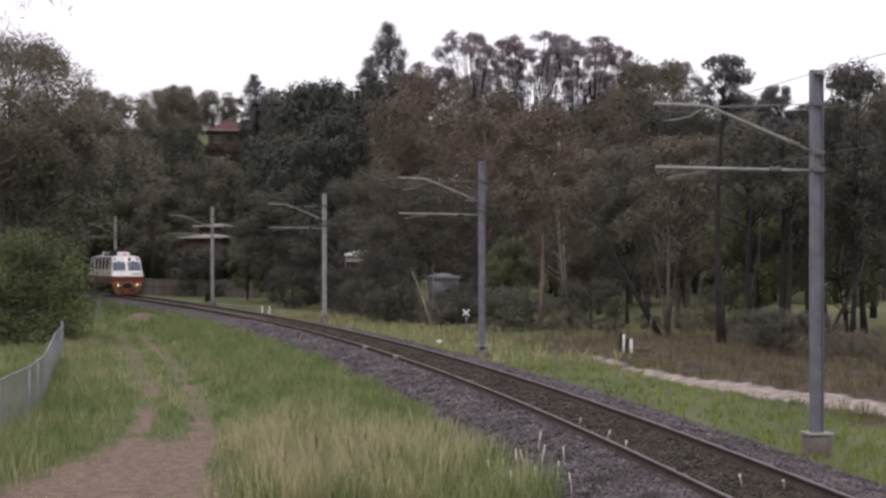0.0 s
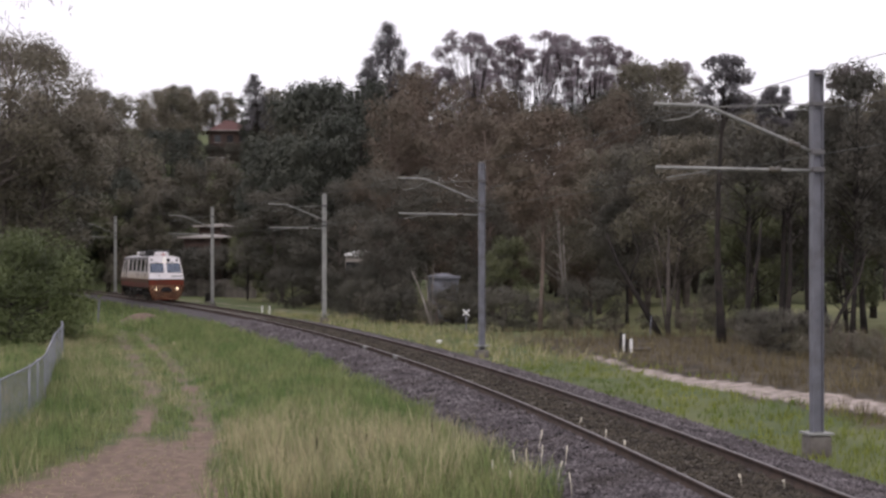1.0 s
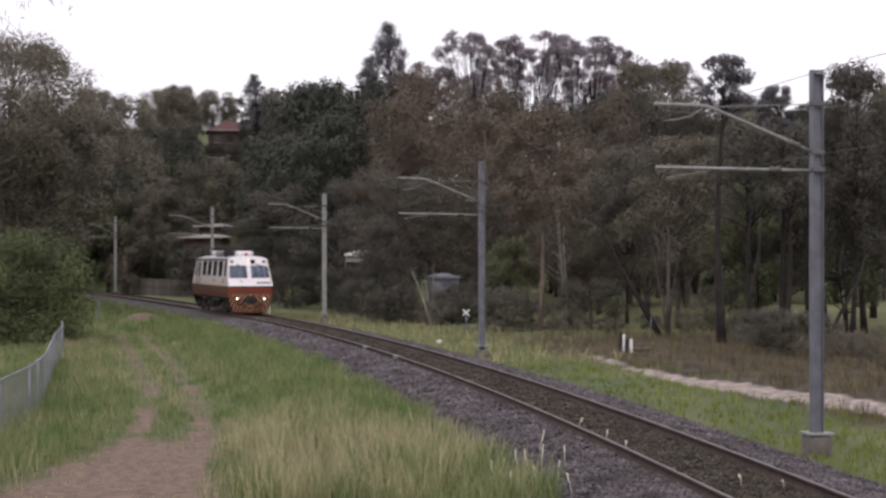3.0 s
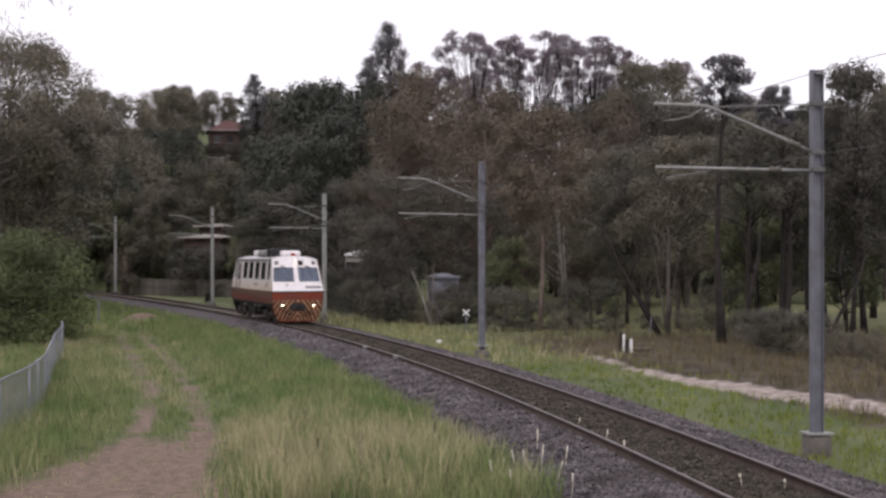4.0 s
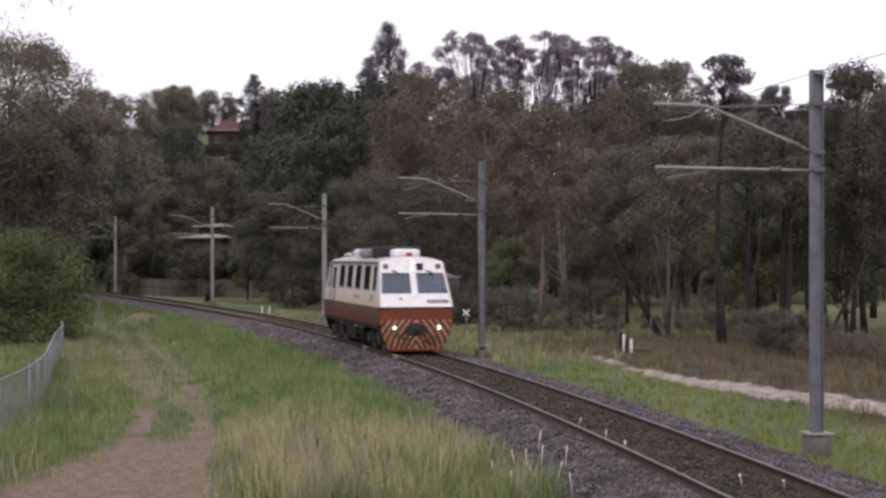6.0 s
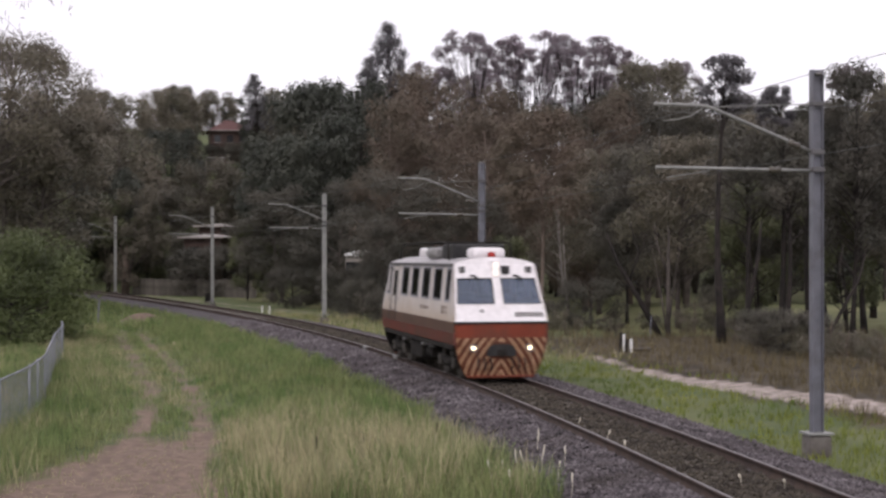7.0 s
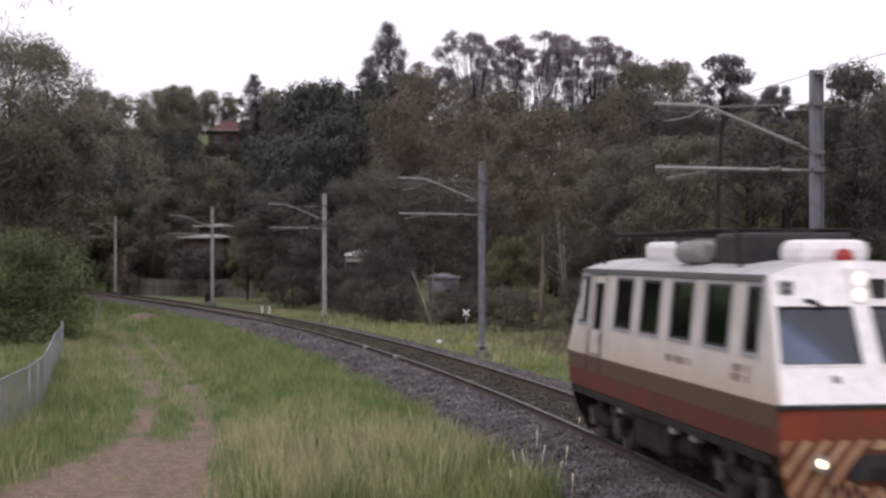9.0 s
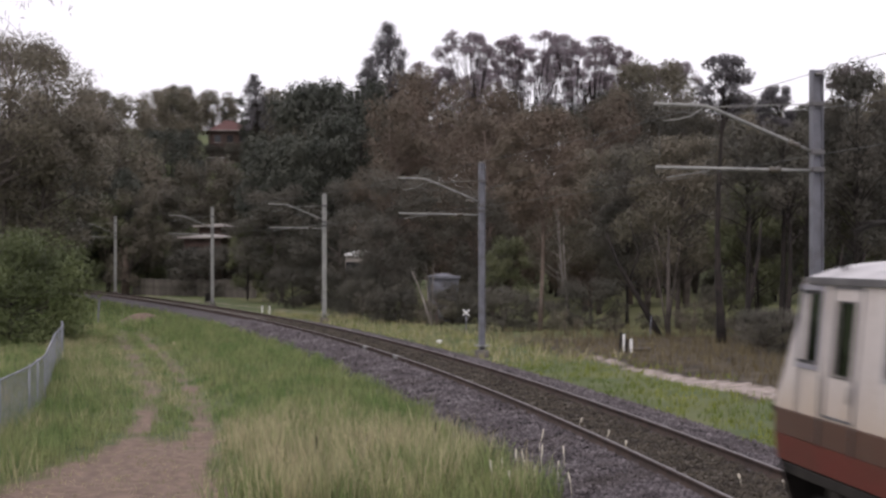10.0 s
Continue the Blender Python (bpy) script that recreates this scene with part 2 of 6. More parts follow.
def part(name, bm, mat, parent=None, label="", m=None):
    """Links a bmesh (or a mesh) as one object under a thing or a part."""
    if isinstance(bm, bmesh.types.BMesh):
        me = bpy.data.meshes.new(name)
        bm.to_mesh(me)
        bm.free()
        me.materials.append(mat)
    else:
        me = bm
    ob = new(name, me)
    if parent:
        ob.parent = parent
    if m is not None:
        ob.matrix_basis = m
    if label:
        ob["label"] = label
    return ob


def add_box(bm, lo, hi, bevel=0.0, m=None):
    vs = [bm.verts.new((x, y, z)) for z in (lo[2], hi[2]) for y in (lo[1], hi[1]) for x in (lo[0], hi[0])]
    fs = [bm.faces.new([vs[i] for i in f]) for f in ((0, 2, 3, 1), (4, 5, 7, 6), (0, 1, 5, 4), (2, 6, 7, 3), (0, 4, 6, 2), (1, 3, 7, 5))]
    if bevel:
        es = list({e for f in fs for e in f.edges})
        out = bmesh.ops.bevel(bm, geom=es, offset=bevel, segments=2, affect="EDGES", profile=0.5)
        vs = list({v for f in out["faces"] for v in f.verts} | {v for v in vs if v.is_valid})
    if m is not None:
        bmesh.ops.transform(bm, matrix=m, verts=[v for v in vs if v.is_valid])
    return bm


def box(lo, hi, bevel=0.0, m=None):
    return add_box(bmesh.new(), lo, hi, bevel, m)


def tube(points, radii, sides=8, bm=None, caps=True):
    """A round bar along points, with a radius for each."""
    bm = bm or bmesh.new()
    pts = [Vector(p) for p in points]
    if not isinstance(radii, (list, tuple)):
        radii = [radii] * len(pts)
    rings, ref = [], None
    for i, (p, r) in enumerate(zip(pts, radii)):
        d = (pts[min(i + 1, len(pts) - 1)] - pts[max(i - 1, 0)]).normalized()
        if ref is None:
            ref = d.orthogonal().normalized()
        ref = (ref - d * ref.dot(d)).normalized()
        o = d.cross(ref)
        rings.append([bm.verts.new(p + (ref * math.cos(a) + o * math.sin(a)) * r) for a in [2 * math.pi * k / sides for k in range(sides)]])
    for a, b in zip(rings, rings[1:]):
        for k in range(sides):
            f = bm.faces.new((a[k], a[(k + 1) % sides], b[(k + 1) % sides], b[k]))
            f.smooth = True
    if caps:
        bm.faces.new(rings[0][::-1])
        bm.faces.new(rings[-1])
    return bm


def panel(point, us, vs, holes, depth, flip=False):
    """A wall of thickness depth(vector) over a grid of us and vs, pierced by holes (u0, u1, v0, v1)."""
    bm = bmesh.new()
    us = sorted(set(us) | {h[0] for h in holes} | {h[1] for h in holes})
    vs = sorted(set(vs) | {h[2] for h in holes} | {h[3] for h in holes})
    depth = Vector(depth)
    solid = {}
    for i in range(len(us) - 1):
        for j in range(len(vs) - 1):
            cu, cv = (us[i] + us[i + 1]) / 2, (vs[j] + vs[j + 1]) / 2
            solid[i, j] = not any(h[0] < cu < h[1] and h[2] < cv < h[3] for h in holes)
    outer, inner = {}, {}
    for i, u in enumerate(us):
        for j, v in enumerate(vs):
            p = Vector(point(u, v))
            outer[i, j], inner[i, j] = bm.verts.new(p), bm.verts.new(p + depth)
    for (i, j), s in solid.items():
        if not s:
            continue
        c = [(i, j), (i + 1, j), (i + 1, j + 1), (i, j + 1)]
        bm.faces.new([outer[k] for k in (c[::-1] if flip else c)])
        bm.faces.new([inner[k] for k in (c if flip else c[::-1])])
        for (a, b), q in (((c[0], c[1]), (i, j - 1)), ((c[1], c[2]), (i + 1, j)), ((c[2], c[3]), (i, j + 1)), ((c[3], c[0]), (i - 1, j))):
            if not solid.get(q, False):
                bm.faces.new([outer[a], inner[a], inner[b], outer[b]])
    bmesh.ops.delete(bm, geom=[v for v in bm.verts if not v.link_faces], context="VERTS")
    bmesh.ops.recalc_face_normals(bm, faces=bm.faces)
    return bm


def empty(name, m, label, category, group=""):
    ob = new(name)
    ob.matrix_basis = m
    return tagged(ob, label, category, group)


def group_under(name, parent, m=None):
    ob = new(name)
    ob.parent = parent
    if m is not None:
        ob.matrix_basis = m
    return ob


# ---------------- the line of the track ----------------
RAIL_CURVE = (3.621, -7.5594, -10.2051, -8.5625, 7.182)


def track_x(y):
    v = 0.0
    for c in RAIL_CURVE:
        v = v * (y / 100) + c
    return v


Y_TAB = np.linspace(-20, 190, 2101)
X_TAB = np.array([track_x(y) for y in Y_TAB])
# beyond the fitted stretch the line runs on straight
SLOPE_END = (track_x(150.0) - track_x(149.0))
X_TAB = np.where(Y_TAB > 150, track_x(150.0) + SLOPE_END * (Y_TAB - 150), X_TAB)
S_TAB = np.concatenate([[0], np.cumsum(np.hypot(np.diff(X_TAB), np.diff(Y_TAB)))])
S_TAB = S_TAB - np.interp(2.0, Y_TAB, S_TAB)


def on_track(s, side=0.0, z=0.0):
    """The place s metres along the line (away from the camera), side metres to the right of it as seen from there."""
    x, y = np.interp(s, S_TAB, X_TAB), np.interp(s, S_TAB, Y_TAB)
    x2, y2 = np.interp(s + 0.5, S_TAB, X_TAB), np.interp(s + 0.5, S_TAB, Y_TAB)
    d = math.hypot(x2 - x, y2 - y)
    return Vector((x + side * (y2 - y) / d, y - side * (x2 - x) / d, z))


def track_offset(x, y):
    """Signed distance from the centre line, plus to the right."""
    xt = np.interp(y, Y_TAB, X_TAB)
    sl = (np.interp(y + 0.5, Y_TAB, X_TAB) - xt) / 0.5
    return (x - xt) / np.sqrt(1 + sl * sl)


# ---------------- ground ----------------
GROUND = -0.45


def smooth(e0, e1, v):
    t = np.clip((np.asarray(v, float) - e0) / (e1 - e0), 0, 1)
    return t * t * (3 - 2 * t)


def wave(x, y, k, seed):
    """Cheap rolling noise between -1 and 1."""
    return (np.sin(x * k + seed) * np.cos(y * k * 1.13 - seed * 1.7) + 0.6 * np.sin(x * k * 2.3 - y * k * 1.9 + seed * 2.1)
            + 0.35 * np.cos(x * k * 4.7 + y * k * 3.9 + seed)) / 1.95


def near_line(x, y, pts):
    """Distance to a broken line."""
    best = np.full(np.shape(x), 1e9)
    for (ax, ay), (bx, by) in zip(pts, pts[1:]):
        dx, dy = bx - ax, by - ay
        t = np.clip(((x - ax) * dx + (y - ay) * dy) / (dx * dx + dy * dy), 0, 1)
        best = np.minimum(best, np.hypot(x - ax - t * dx, y - ay - t * dy))
    return best


RUT_A = [(-5.9, 26), (-6.4, 32), (-6.9, 36), (-8.2, 43.5), (-10.6, 53.6), (-14.5, 69.7), (-17.0, 82)]
RUT_B = [(-4.3, 26), (-4.8, 31), (-5.6, 36), (-7.1, 43.5), (-9.4, 53.6), (-14.0, 72), (-16.0, 82)]
PATH = [(12.6, 29), (9.95, 37.5), (8.0, 43.0), (6.2, 50.5), (5.2, 57), (3.2, 70), (-2.2, 86), (-8.2, 99.5), (-16.6, 118), (-30, 150)]


def ground_z(x, y):
    x, y = np.asarray(x, float), np.asarray(y, float)
    z = GROUND + 0.05 * wave(x, y, 0.5, 1.0) + 0.03 * wave(x, y, 1.7, 4.0)
    z = z + smooth(150, 330, y) * (25 * smooth(70, -60, x) + 5) + smooth(400, 900, y) * 10
    z = z + 0.45 * smooth(1.2, 0.1, np.hypot((x + 17.3) / 1.1, (y - 88.8) / 4.5)) - 0.05 * smooth(0.5, 0.1, np.minimum(near_line(x, y, RUT_A), near_line(x, y, RUT_B)))
    z = z + 0.25 * smooth(5, 9, track_offset(x, y)) * smooth(90, 60, y)
    return z


def dirt_amount(x, y):
    rut = np.minimum(near_line(x, y, RUT_A), near_line(x, y, RUT_B)) + 0.14 * wave(x, y, 2.6, 3.0)
    d = (0.62 + 0.3 * wave(x, y, 0.7, 4.0) + 0.3 * smooth(40, 32, y)) * smooth(0.50, 0.08, rut) * smooth(95, 70, y)
    half = np.maximum(0.05, 2.35 - 0.20 * (y - 24))
    patch = np.abs(x + 5.3 + 0.07 * (y - 24)) / half + 0.22 * wave(x, y, 1.9, 7.0) + 0.2 * wave(x, y, 5.0, 1.0)
    d = np.maximum(d, 0.95 * smooth(1.2, 0.55, patch) * smooth(33.5, 30, y))
    mound = np.hypot((x + 17.3) / 1.1, (y - 88.8) / 4.5)
    d = np.maximum(d, smooth(1.1, 0.6, mound))
    return d


def path_amount(x, y):
    gap = 1 - 0.85 * smooth(54, 61, y) * smooth(88, 82, y)
    return gap * smooth(0.90, 0.36, near_line(x, y, PATH) + 0.45 * smooth(41, 52, y) + 0.16 * wave(x, y, 2.2, 2.0))


def litter_amount(x, y):
    o = track_offset(x, y)
    return smooth(5.6, 7.2, o + 0.5 * wave(x, y, 0.8, 5.0)) * smooth(74, 60, y + 4 * wave(x, y, 0.3, 2.0))


def field_amount(x, y):
    """Mown playing field beyond the trees."""
    return smooth(8, 11, track_offset(x, y)) * smooth(66, 80, y + 3 * wave(x, y, 0.3, 2.0)) * smooth(175, 150, y)


def build_ground():
    xs = np.concatenate([-np.geomspace(3000, 42, 24)[:-1], np.arange(-42, 20, 0.33), np.geomspace(20, 3000, 26)])
    ys = np.concatenate([[-600, -200, -60, -20, 0, 10], np.arange(18, 76, 0.3), np.arange(76, 160, 0.8), np.geomspace(160, 4500, 50)])
    gx, gy = np.meshgrid(xs, ys)
    gz = ground_z(gx, gy)
    # the formation dips a little under the ballast
    nx, ny = len(xs), len(ys)
    i, j = np.meshgrid(np.arange(nx - 1), np.arange(ny - 1))
    a = (j * nx + i).ravel()
    me = grid_mesh("ground", np.c_[gx.ravel(), gy.ravel(), gz.ravel()], np.c_[a, a + 1, a + nx + 1, a + nx], None, True)
    for name, fn in (("dirt", dirt_amount), ("gravel", path_amount), ("litter", litter_amount), ("field", field_amount)):
        at = me.attributes.new(name, "FLOAT", "POINT")
        at.data.foreach_set("value", fn(gx, gy).ravel().astype(np.float32))
    m = material("turf", (0.060, 0.085, 0.028), (0.115, 0.125, 0.048), 0.4, 6, 0.95, bump=0.6)
    n, l = m.node_tree.nodes, m.node_tree.links
    b = n["Principled BSDF"]
    colour = b.inputs["Base Color"].links[0].from_socket
    tc = n.new("ShaderNodeTexCoord")
    for name, c1, c2, scale in (("field", (0.115, 0.128, 0.050), (0.172, 0.170, 0.078), 0.12), ("litter", (0.030, 0.023, 0.016), (0.080, 0.062, 0.036), 1.2), ("dirt", (0.112, 0.077, 0.058), (0.205, 0.143, 0.109), 4.5),
                                ("gravel", (0.17, 0.138, 0.118), (0.40, 0.34, 0.305), 3.2)):
        at, nz, cm, mx = (n.new("ShaderNodeAttribute"), n.new("ShaderNodeTexNoise"), n.new("ShaderNodeMix"), n.new("ShaderNodeMix"))
        at.attribute_name = name
        nz.inputs["Scale"].default_value, nz.inputs["Detail"].default_value = scale, 8.0
        l.new(tc.outputs["Object"], nz.inputs["Vector"])
        for k in (cm, mx):
            k.data_type = "RGBA"
        cm.inputs["A"].default_value, cm.inputs["B"].default_value = (*c1, 1), (*c2, 1)
        spread = n.new("ShaderNodeMapRange")
        spread.inputs["From Min"].default_value, spread.inputs["From Max"].default_value = 0.36, 0.64
        l.new(nz.outputs["Fac"], spread.inputs["Value"])
        l.new(spread.outputs["Result"], cm.inputs["Factor"])
        l.new(colour, mx.inputs["A"])
        l.new(cm.outputs["Result"], mx.inputs["B"])
        # the edge of each patch is broken up by a fine noise
        nf, ad, mr = n.new("ShaderNodeTexNoise"), n.new("ShaderNodeMath"), n.new("ShaderNodeMapRange")
        nf.inputs["Scale"].default_value, nf.inputs["Detail"].default_value, nf.inputs["Roughness"].default_value = 2.2, 8.0, 0.7
        l.new(tc.outputs["Object"], nf.inputs["Vector"])
        ad.operation = "MULTIPLY_ADD"
        ad.inputs[1].default_value = 0.9
        l.new(nf.outputs["Fac"], ad.inputs[0])
        l.new(at.outputs["Fac"], ad.inputs[2])
        mr.inputs["From Min"].default_value, mr.inputs["From Max"].default_value = 0.70, 1.20
        l.new(ad.outputs["Value"], mr.inputs["Value"])
        l.new(mr.outputs["Result"], mx.inputs["Factor"])
        colour = mx.outputs["Result"]
    l.new(colour, b.inputs["Base Color"])
    me.materials.append(m)
    tagged(new("ground", me), "grassy ground with worn dirt ruts and a gravel path", "ground", kind="structure")


build_ground()

# ---------------- track ----------------


def ribbon(name, s0, s1, step, profile, mat, ragged=0.0, seed=1):
    """A strip along the line with a cross profile of (side, z)."""
    rng = np.random.RandomState(seed)
    ss = np.arange(s0, s1 + step, step)
    k = len(profile)
    vs = []
    for s in ss:
        for q, (o, z) in enumerate(profile):
            e = ragged * (rng.rand() - 0.5) * (3 if q in (0, k - 1) else 1)
            p = on_track(s, o + e, z + (ragged * 0.35 * (rng.rand() - 0.5) if 0 < q < k - 1 else 0))
            vs.append(p)
    n = len(ss)
    i, j = np.meshgrid(np.arange(k - 1), np.arange(n - 1))
    a = (j * k + i).ravel()
    return grid_mesh(name, np.array(vs), np.c_[a, a + 1, a + k + 1, a + k], mat, True)


TRACK = empty("railway_track", Matrix.Identity(4), "single curved broad-gauge railway track with dark rails on ballast", "railway track")
TRACK["kind"] = "structure"
S_NEAR, S_FAR = -14.0, 168.0
part("ballast", ribbon("ballast", S_NEAR, S_FAR, 0.35,
                       [(-2.95, -0.56), (-2.5, -0.40), (-1.9, -0.27), (-1.5, -0.19), (-0.9, -0.17), (0.9, -0.17), (1.5, -0.19), (2.0, -0.27), (2.6, -0.38), (3.2, -0.56)],
                       M_BED, 0.09), None, TRACK, "grey-purple crushed stone ballast")
part("four_foot", ribbon("four_foot", S_NEAR, S_FAR, 0.35, [(-0.72, -0.18), (-0.6, -0.135), (0, -0.12), (0.6, -0.135), (0.72, -0.18)], M_FOUR_FOOT, 0.03, 2),
     None, TRACK, "brown fouled ballast between the rails")
RAIL_PROFILE = [(-0.07, -0.165), (-0.07, -0.150), (-0.012, -0.135), (-0.012, -0.045), (-0.036, -0.035), (-0.036, -0.006), (-0.028, 0.0),
                (0.028, 0.0), (0.036, -0.006), (0.036, -0.035), (0.012, -0.045), (0.012, -0.135), (0.07, -0.150), (0.07, -0.165)]
for side in (-0.835, 0.835):
    rail = part("rail", ribbon("rail", S_NEAR, S_FAR, 0.6, [(side + o, z) for o, z in RAIL_PROFILE], M_RAIL), None, TRACK)
    part("running_surface", ribbon("running_surface", S_NEAR, S_FAR, 0.6, [(side - 0.03, 0.001), (side - 0.026, 0.003), (side + 0.026, 0.003), (side + 0.03, 0.001)], M_RAILTOP),
         None, rail, "shiny worn rail head")


# ---------------- overhead line poles ----------------
POLES = [(28.95, 7.0), (56.7, 1.43), (85.9, -6.6), (110.5, -16.5), (140.5, -29.8), (164, -42.5), (2.0, 10.6)]


def overhead_pole(drop, steel):
    """A steel mast at the origin with its bracket pointing along -x; the top of the footing is z = 0."""
    th = empty("overhead_line_pole", Matrix.Identity(4), "grey steel catenary pole with tubular bracket on concrete footing" if steel is M_STEEL else "pale grey catenary pole with tubular bracket",
               "railway pole", "poles along the track")
    bm = bmesh.new()
    sec = [(-0.105, -0.10), (-0.092, -0.10), (-0.092, -0.01), (0.092, -0.01), (0.092, -0.10), (0.105, -0.10), (0.105, 0.10), (0.092, 0.10), (0.092, 0.01), (-0.092, 0.01), (-0.092, 0.10), (-0.105, 0.10)]
    lo, hi = [bm.verts.new((x, y, -0.02)) for x, y in sec], [bm.verts.new((x, y, 6.84)) for x, y in sec]
    bm.faces.new(lo[::-1])
    bm.faces.new(hi)
    for k in range(12):
        bm.faces.new((lo[k], lo[(k + 1) % 12], hi[(k + 1) % 12], hi[k]))
    part("mast", bm, steel, th)
    part("base_plate", box((-0.25, -0.25, -0.005), (0.25, 0.25, 0.035), 0.008), M_TUBE, th, "pale grout slab under the mast")
    part("footing", box((-0.215, -0.215, -1.2), (0.215, 0.215, -0.005), 0.03), M_CONCRETE, th, "weathered concrete footing")
    made_before = len(th.children)
    for z in (4.95, 5.3, 6.2):
        part("clamp", box((-0.125, -0.112, z - 0.045), (0.118, 0.112, z + 0.045), 0.008), M_GUTTER, th)
    part("registration_tube", tube([(-0.12, 0, 4.95), (-1.6, 0, 4.97), (-3.12, 0, 4.99)], 0.032), M_TUBE, th)
    part("insulator", tube([(-0.70, 0, 4.957), (-0.76, 0, 4.957), (-0.82, 0, 4.957), (-0.88, 0, 4.957), (-0.94, 0, 4.957)], [0.04, 0.075, 0.045, 0.075, 0.04], 10), M_INSUL, th, "ribbed insulator")
    part("cantilever_tube", tube([(-0.12, 0, 5.3), (-0.6, 0, 5.5), (-2.0, 0, 6.06), (-2.12, 0, 6.10), (-2.3, 0, 6.12), (-3.15, 0, 6.14)], 0.032), M_TUBE, th)
    part("insulator", tube([(-0.32, 0, 5.385), (-0.38, 0, 5.41), (-0.44, 0, 5.435), (-0.50, 0, 5.46), (-0.56, 0, 5.485)], [0.04, 0.075, 0.045, 0.075, 0.04], 10), M_INSUL, th, "ribbed insulator")
    part("tie_rod", tube([(-0.12, 0, 6.2), (-1.0, 0, 6.16), (-2.1, 0, 6.11)], 0.010, 6), M_TUBE, th)
    part("steady_arm", tube([(-2.05, 0.1, 4.93), (-2.3, 0.08, 4.90), (-2.9, 0.02, 4.80)], 0.014, 6), M_TUBE, th)
    part("drop_bracket", tube([(-2.98, 0, 5.84), (-2.7, 0, 5.88), (-2.45, 0, 5.94), (-2.2, 0, 6.1)], 0.012, 6), M_TUBE, th)
    part("hanger_wire", tube([(-3.05, 0, 5.84), (-3.05, 0, 4.99)], 0.004, 5), M_WIRE, th)
    for ob in th.children[made_before:]:
        ob.matrix_basis = Matrix.Translation((0, 0, -drop))
    part("wire_bracket", box((-0.07, -0.16, 6.72), (0.07, 0.16, 6.76), 0.008), M_GREY, th)
    return th


def place_poles():
    kinds = {}
    for k, (y, x) in enumerate(POLES):
        # turned square to the line of the track
        yy = np.linspace(max(y - 12, -18), y + 12, 400)
        xx = np.interp(yy, Y_TAB, X_TAB)
        q = np.argmin(np.hypot(xx - x, yy - y))
        ang = math.degrees(math.atan2(yy[q] - y, xx[q] - x)) + 180
        m = pose(x, y, 0.0, 0, 0, ang)
        drop = 0.14 if 50 < y < 120 else 0.02
        steel = M_STEEL if y < 80 else M_STEEL_PALE
        if (drop, steel.name) not in kinds:
            kinds[drop, steel.name] = overhead_pole(drop, steel)
            kinds[drop, steel.name].matrix_basis = m
        else:
            copy_thing(kinds[drop, steel.name], m)


place_poles()


def wires():
    order = [POLES[-1]] + POLES[:-1]
    tops = []
    for y, x in order:
        yy = np.linspace(max(y - 12, -18), y + 12, 400)
        xx = np.interp(yy, Y_TAB, X_TAB)
        q = np.argmin(np.hypot(xx - x, yy - y))
        d = Vector((xx[q] - x, yy[q] - y, 0)).normalized()
        tops.append((Vector((x, y, 0)), d))
    for (a, da), (b, db) in zip(tops, tops[1:]):
        span = empty("catenary_span", Matrix.Identity(4), "thin overhead contact and carrier wires between two poles", "overhead wire", "wires over the track")
        c0, c1 = a + da * 2.9 + Vector((0, 0, 4.72)), b + db * 2.9 + Vector((0, 0, 4.72))
        m0, m1 = a + da * 3.0 + Vector((0, 0, 6.02)), b + db * 3.0 + Vector((0, 0, 6.02))
        sag = lambda t, s: Vector((0, 0, -4 * s * t * (1 - t)))
        ts = [k / 12 for k in range(13)]
        part("contact_wire", tube([c0.lerp(c1, t) for t in ts], 0.0045, 5), M_WIRE, span)
        part("carrier_wire", tube([m0.lerp(m1, t) + sag(t, 0.85) for t in ts], 0.005, 5), M_WIRE, span)
        for t in (0.15, 0.32, 0.5, 0.68, 0.85):
            part("dropper", tube([c0.lerp(c1, t), m0.lerp(m1, t) + sag(t, 0.85)], 0.002, 4), M_WIRE, span)
        f0, f1 = a + Vector((0, 0, 6.78)), b + Vector((0, 0, 6.78))
        part("feeder_wire", tube([f0.lerp(f1, t) + sag(t, 0.12) for t in ts], 0.0065, 5), M_WIRE, span)


wires()

# ---------------- the rail inspection car ----------------
CAR_L, CAR_W = 11.09, 2.587
HL, HW = CAR_L / 2, CAR_W / 2
BELT, EAVE = 1.568, 3.10
LEAN, SET = 0.15, 0.84


def side_y(z):
    return HW - LEAN * max(0.0, (z - BELT) / (EAVE - BELT))


def end_x(z):
    return HL - SET * max(0.0, (z - BELT) / (EAVE - BELT))


def quad_plate(corners, thick, inset=0.0):
    """A thin plate on four corners, grown outwards along its normal."""
    bm = bmesh.new()
    c = [Vector(p) for p in corners]
    nrm = (c[1] - c[0]).cross(c[3] - c[0]).normalized()
    lo = [bm.verts.new(p + nrm * inset) for p in c]
    hi = [bm.verts.new(p + nrm * (inset + thick)) for p in c]
    bm.faces.new(lo[::-1])
    bm.faces.new(hi)
    for k in range(4):
        bm.faces.new((lo[k], lo[(k + 1) % 4], hi[(k + 1) % 4], hi[k]))
    return bm


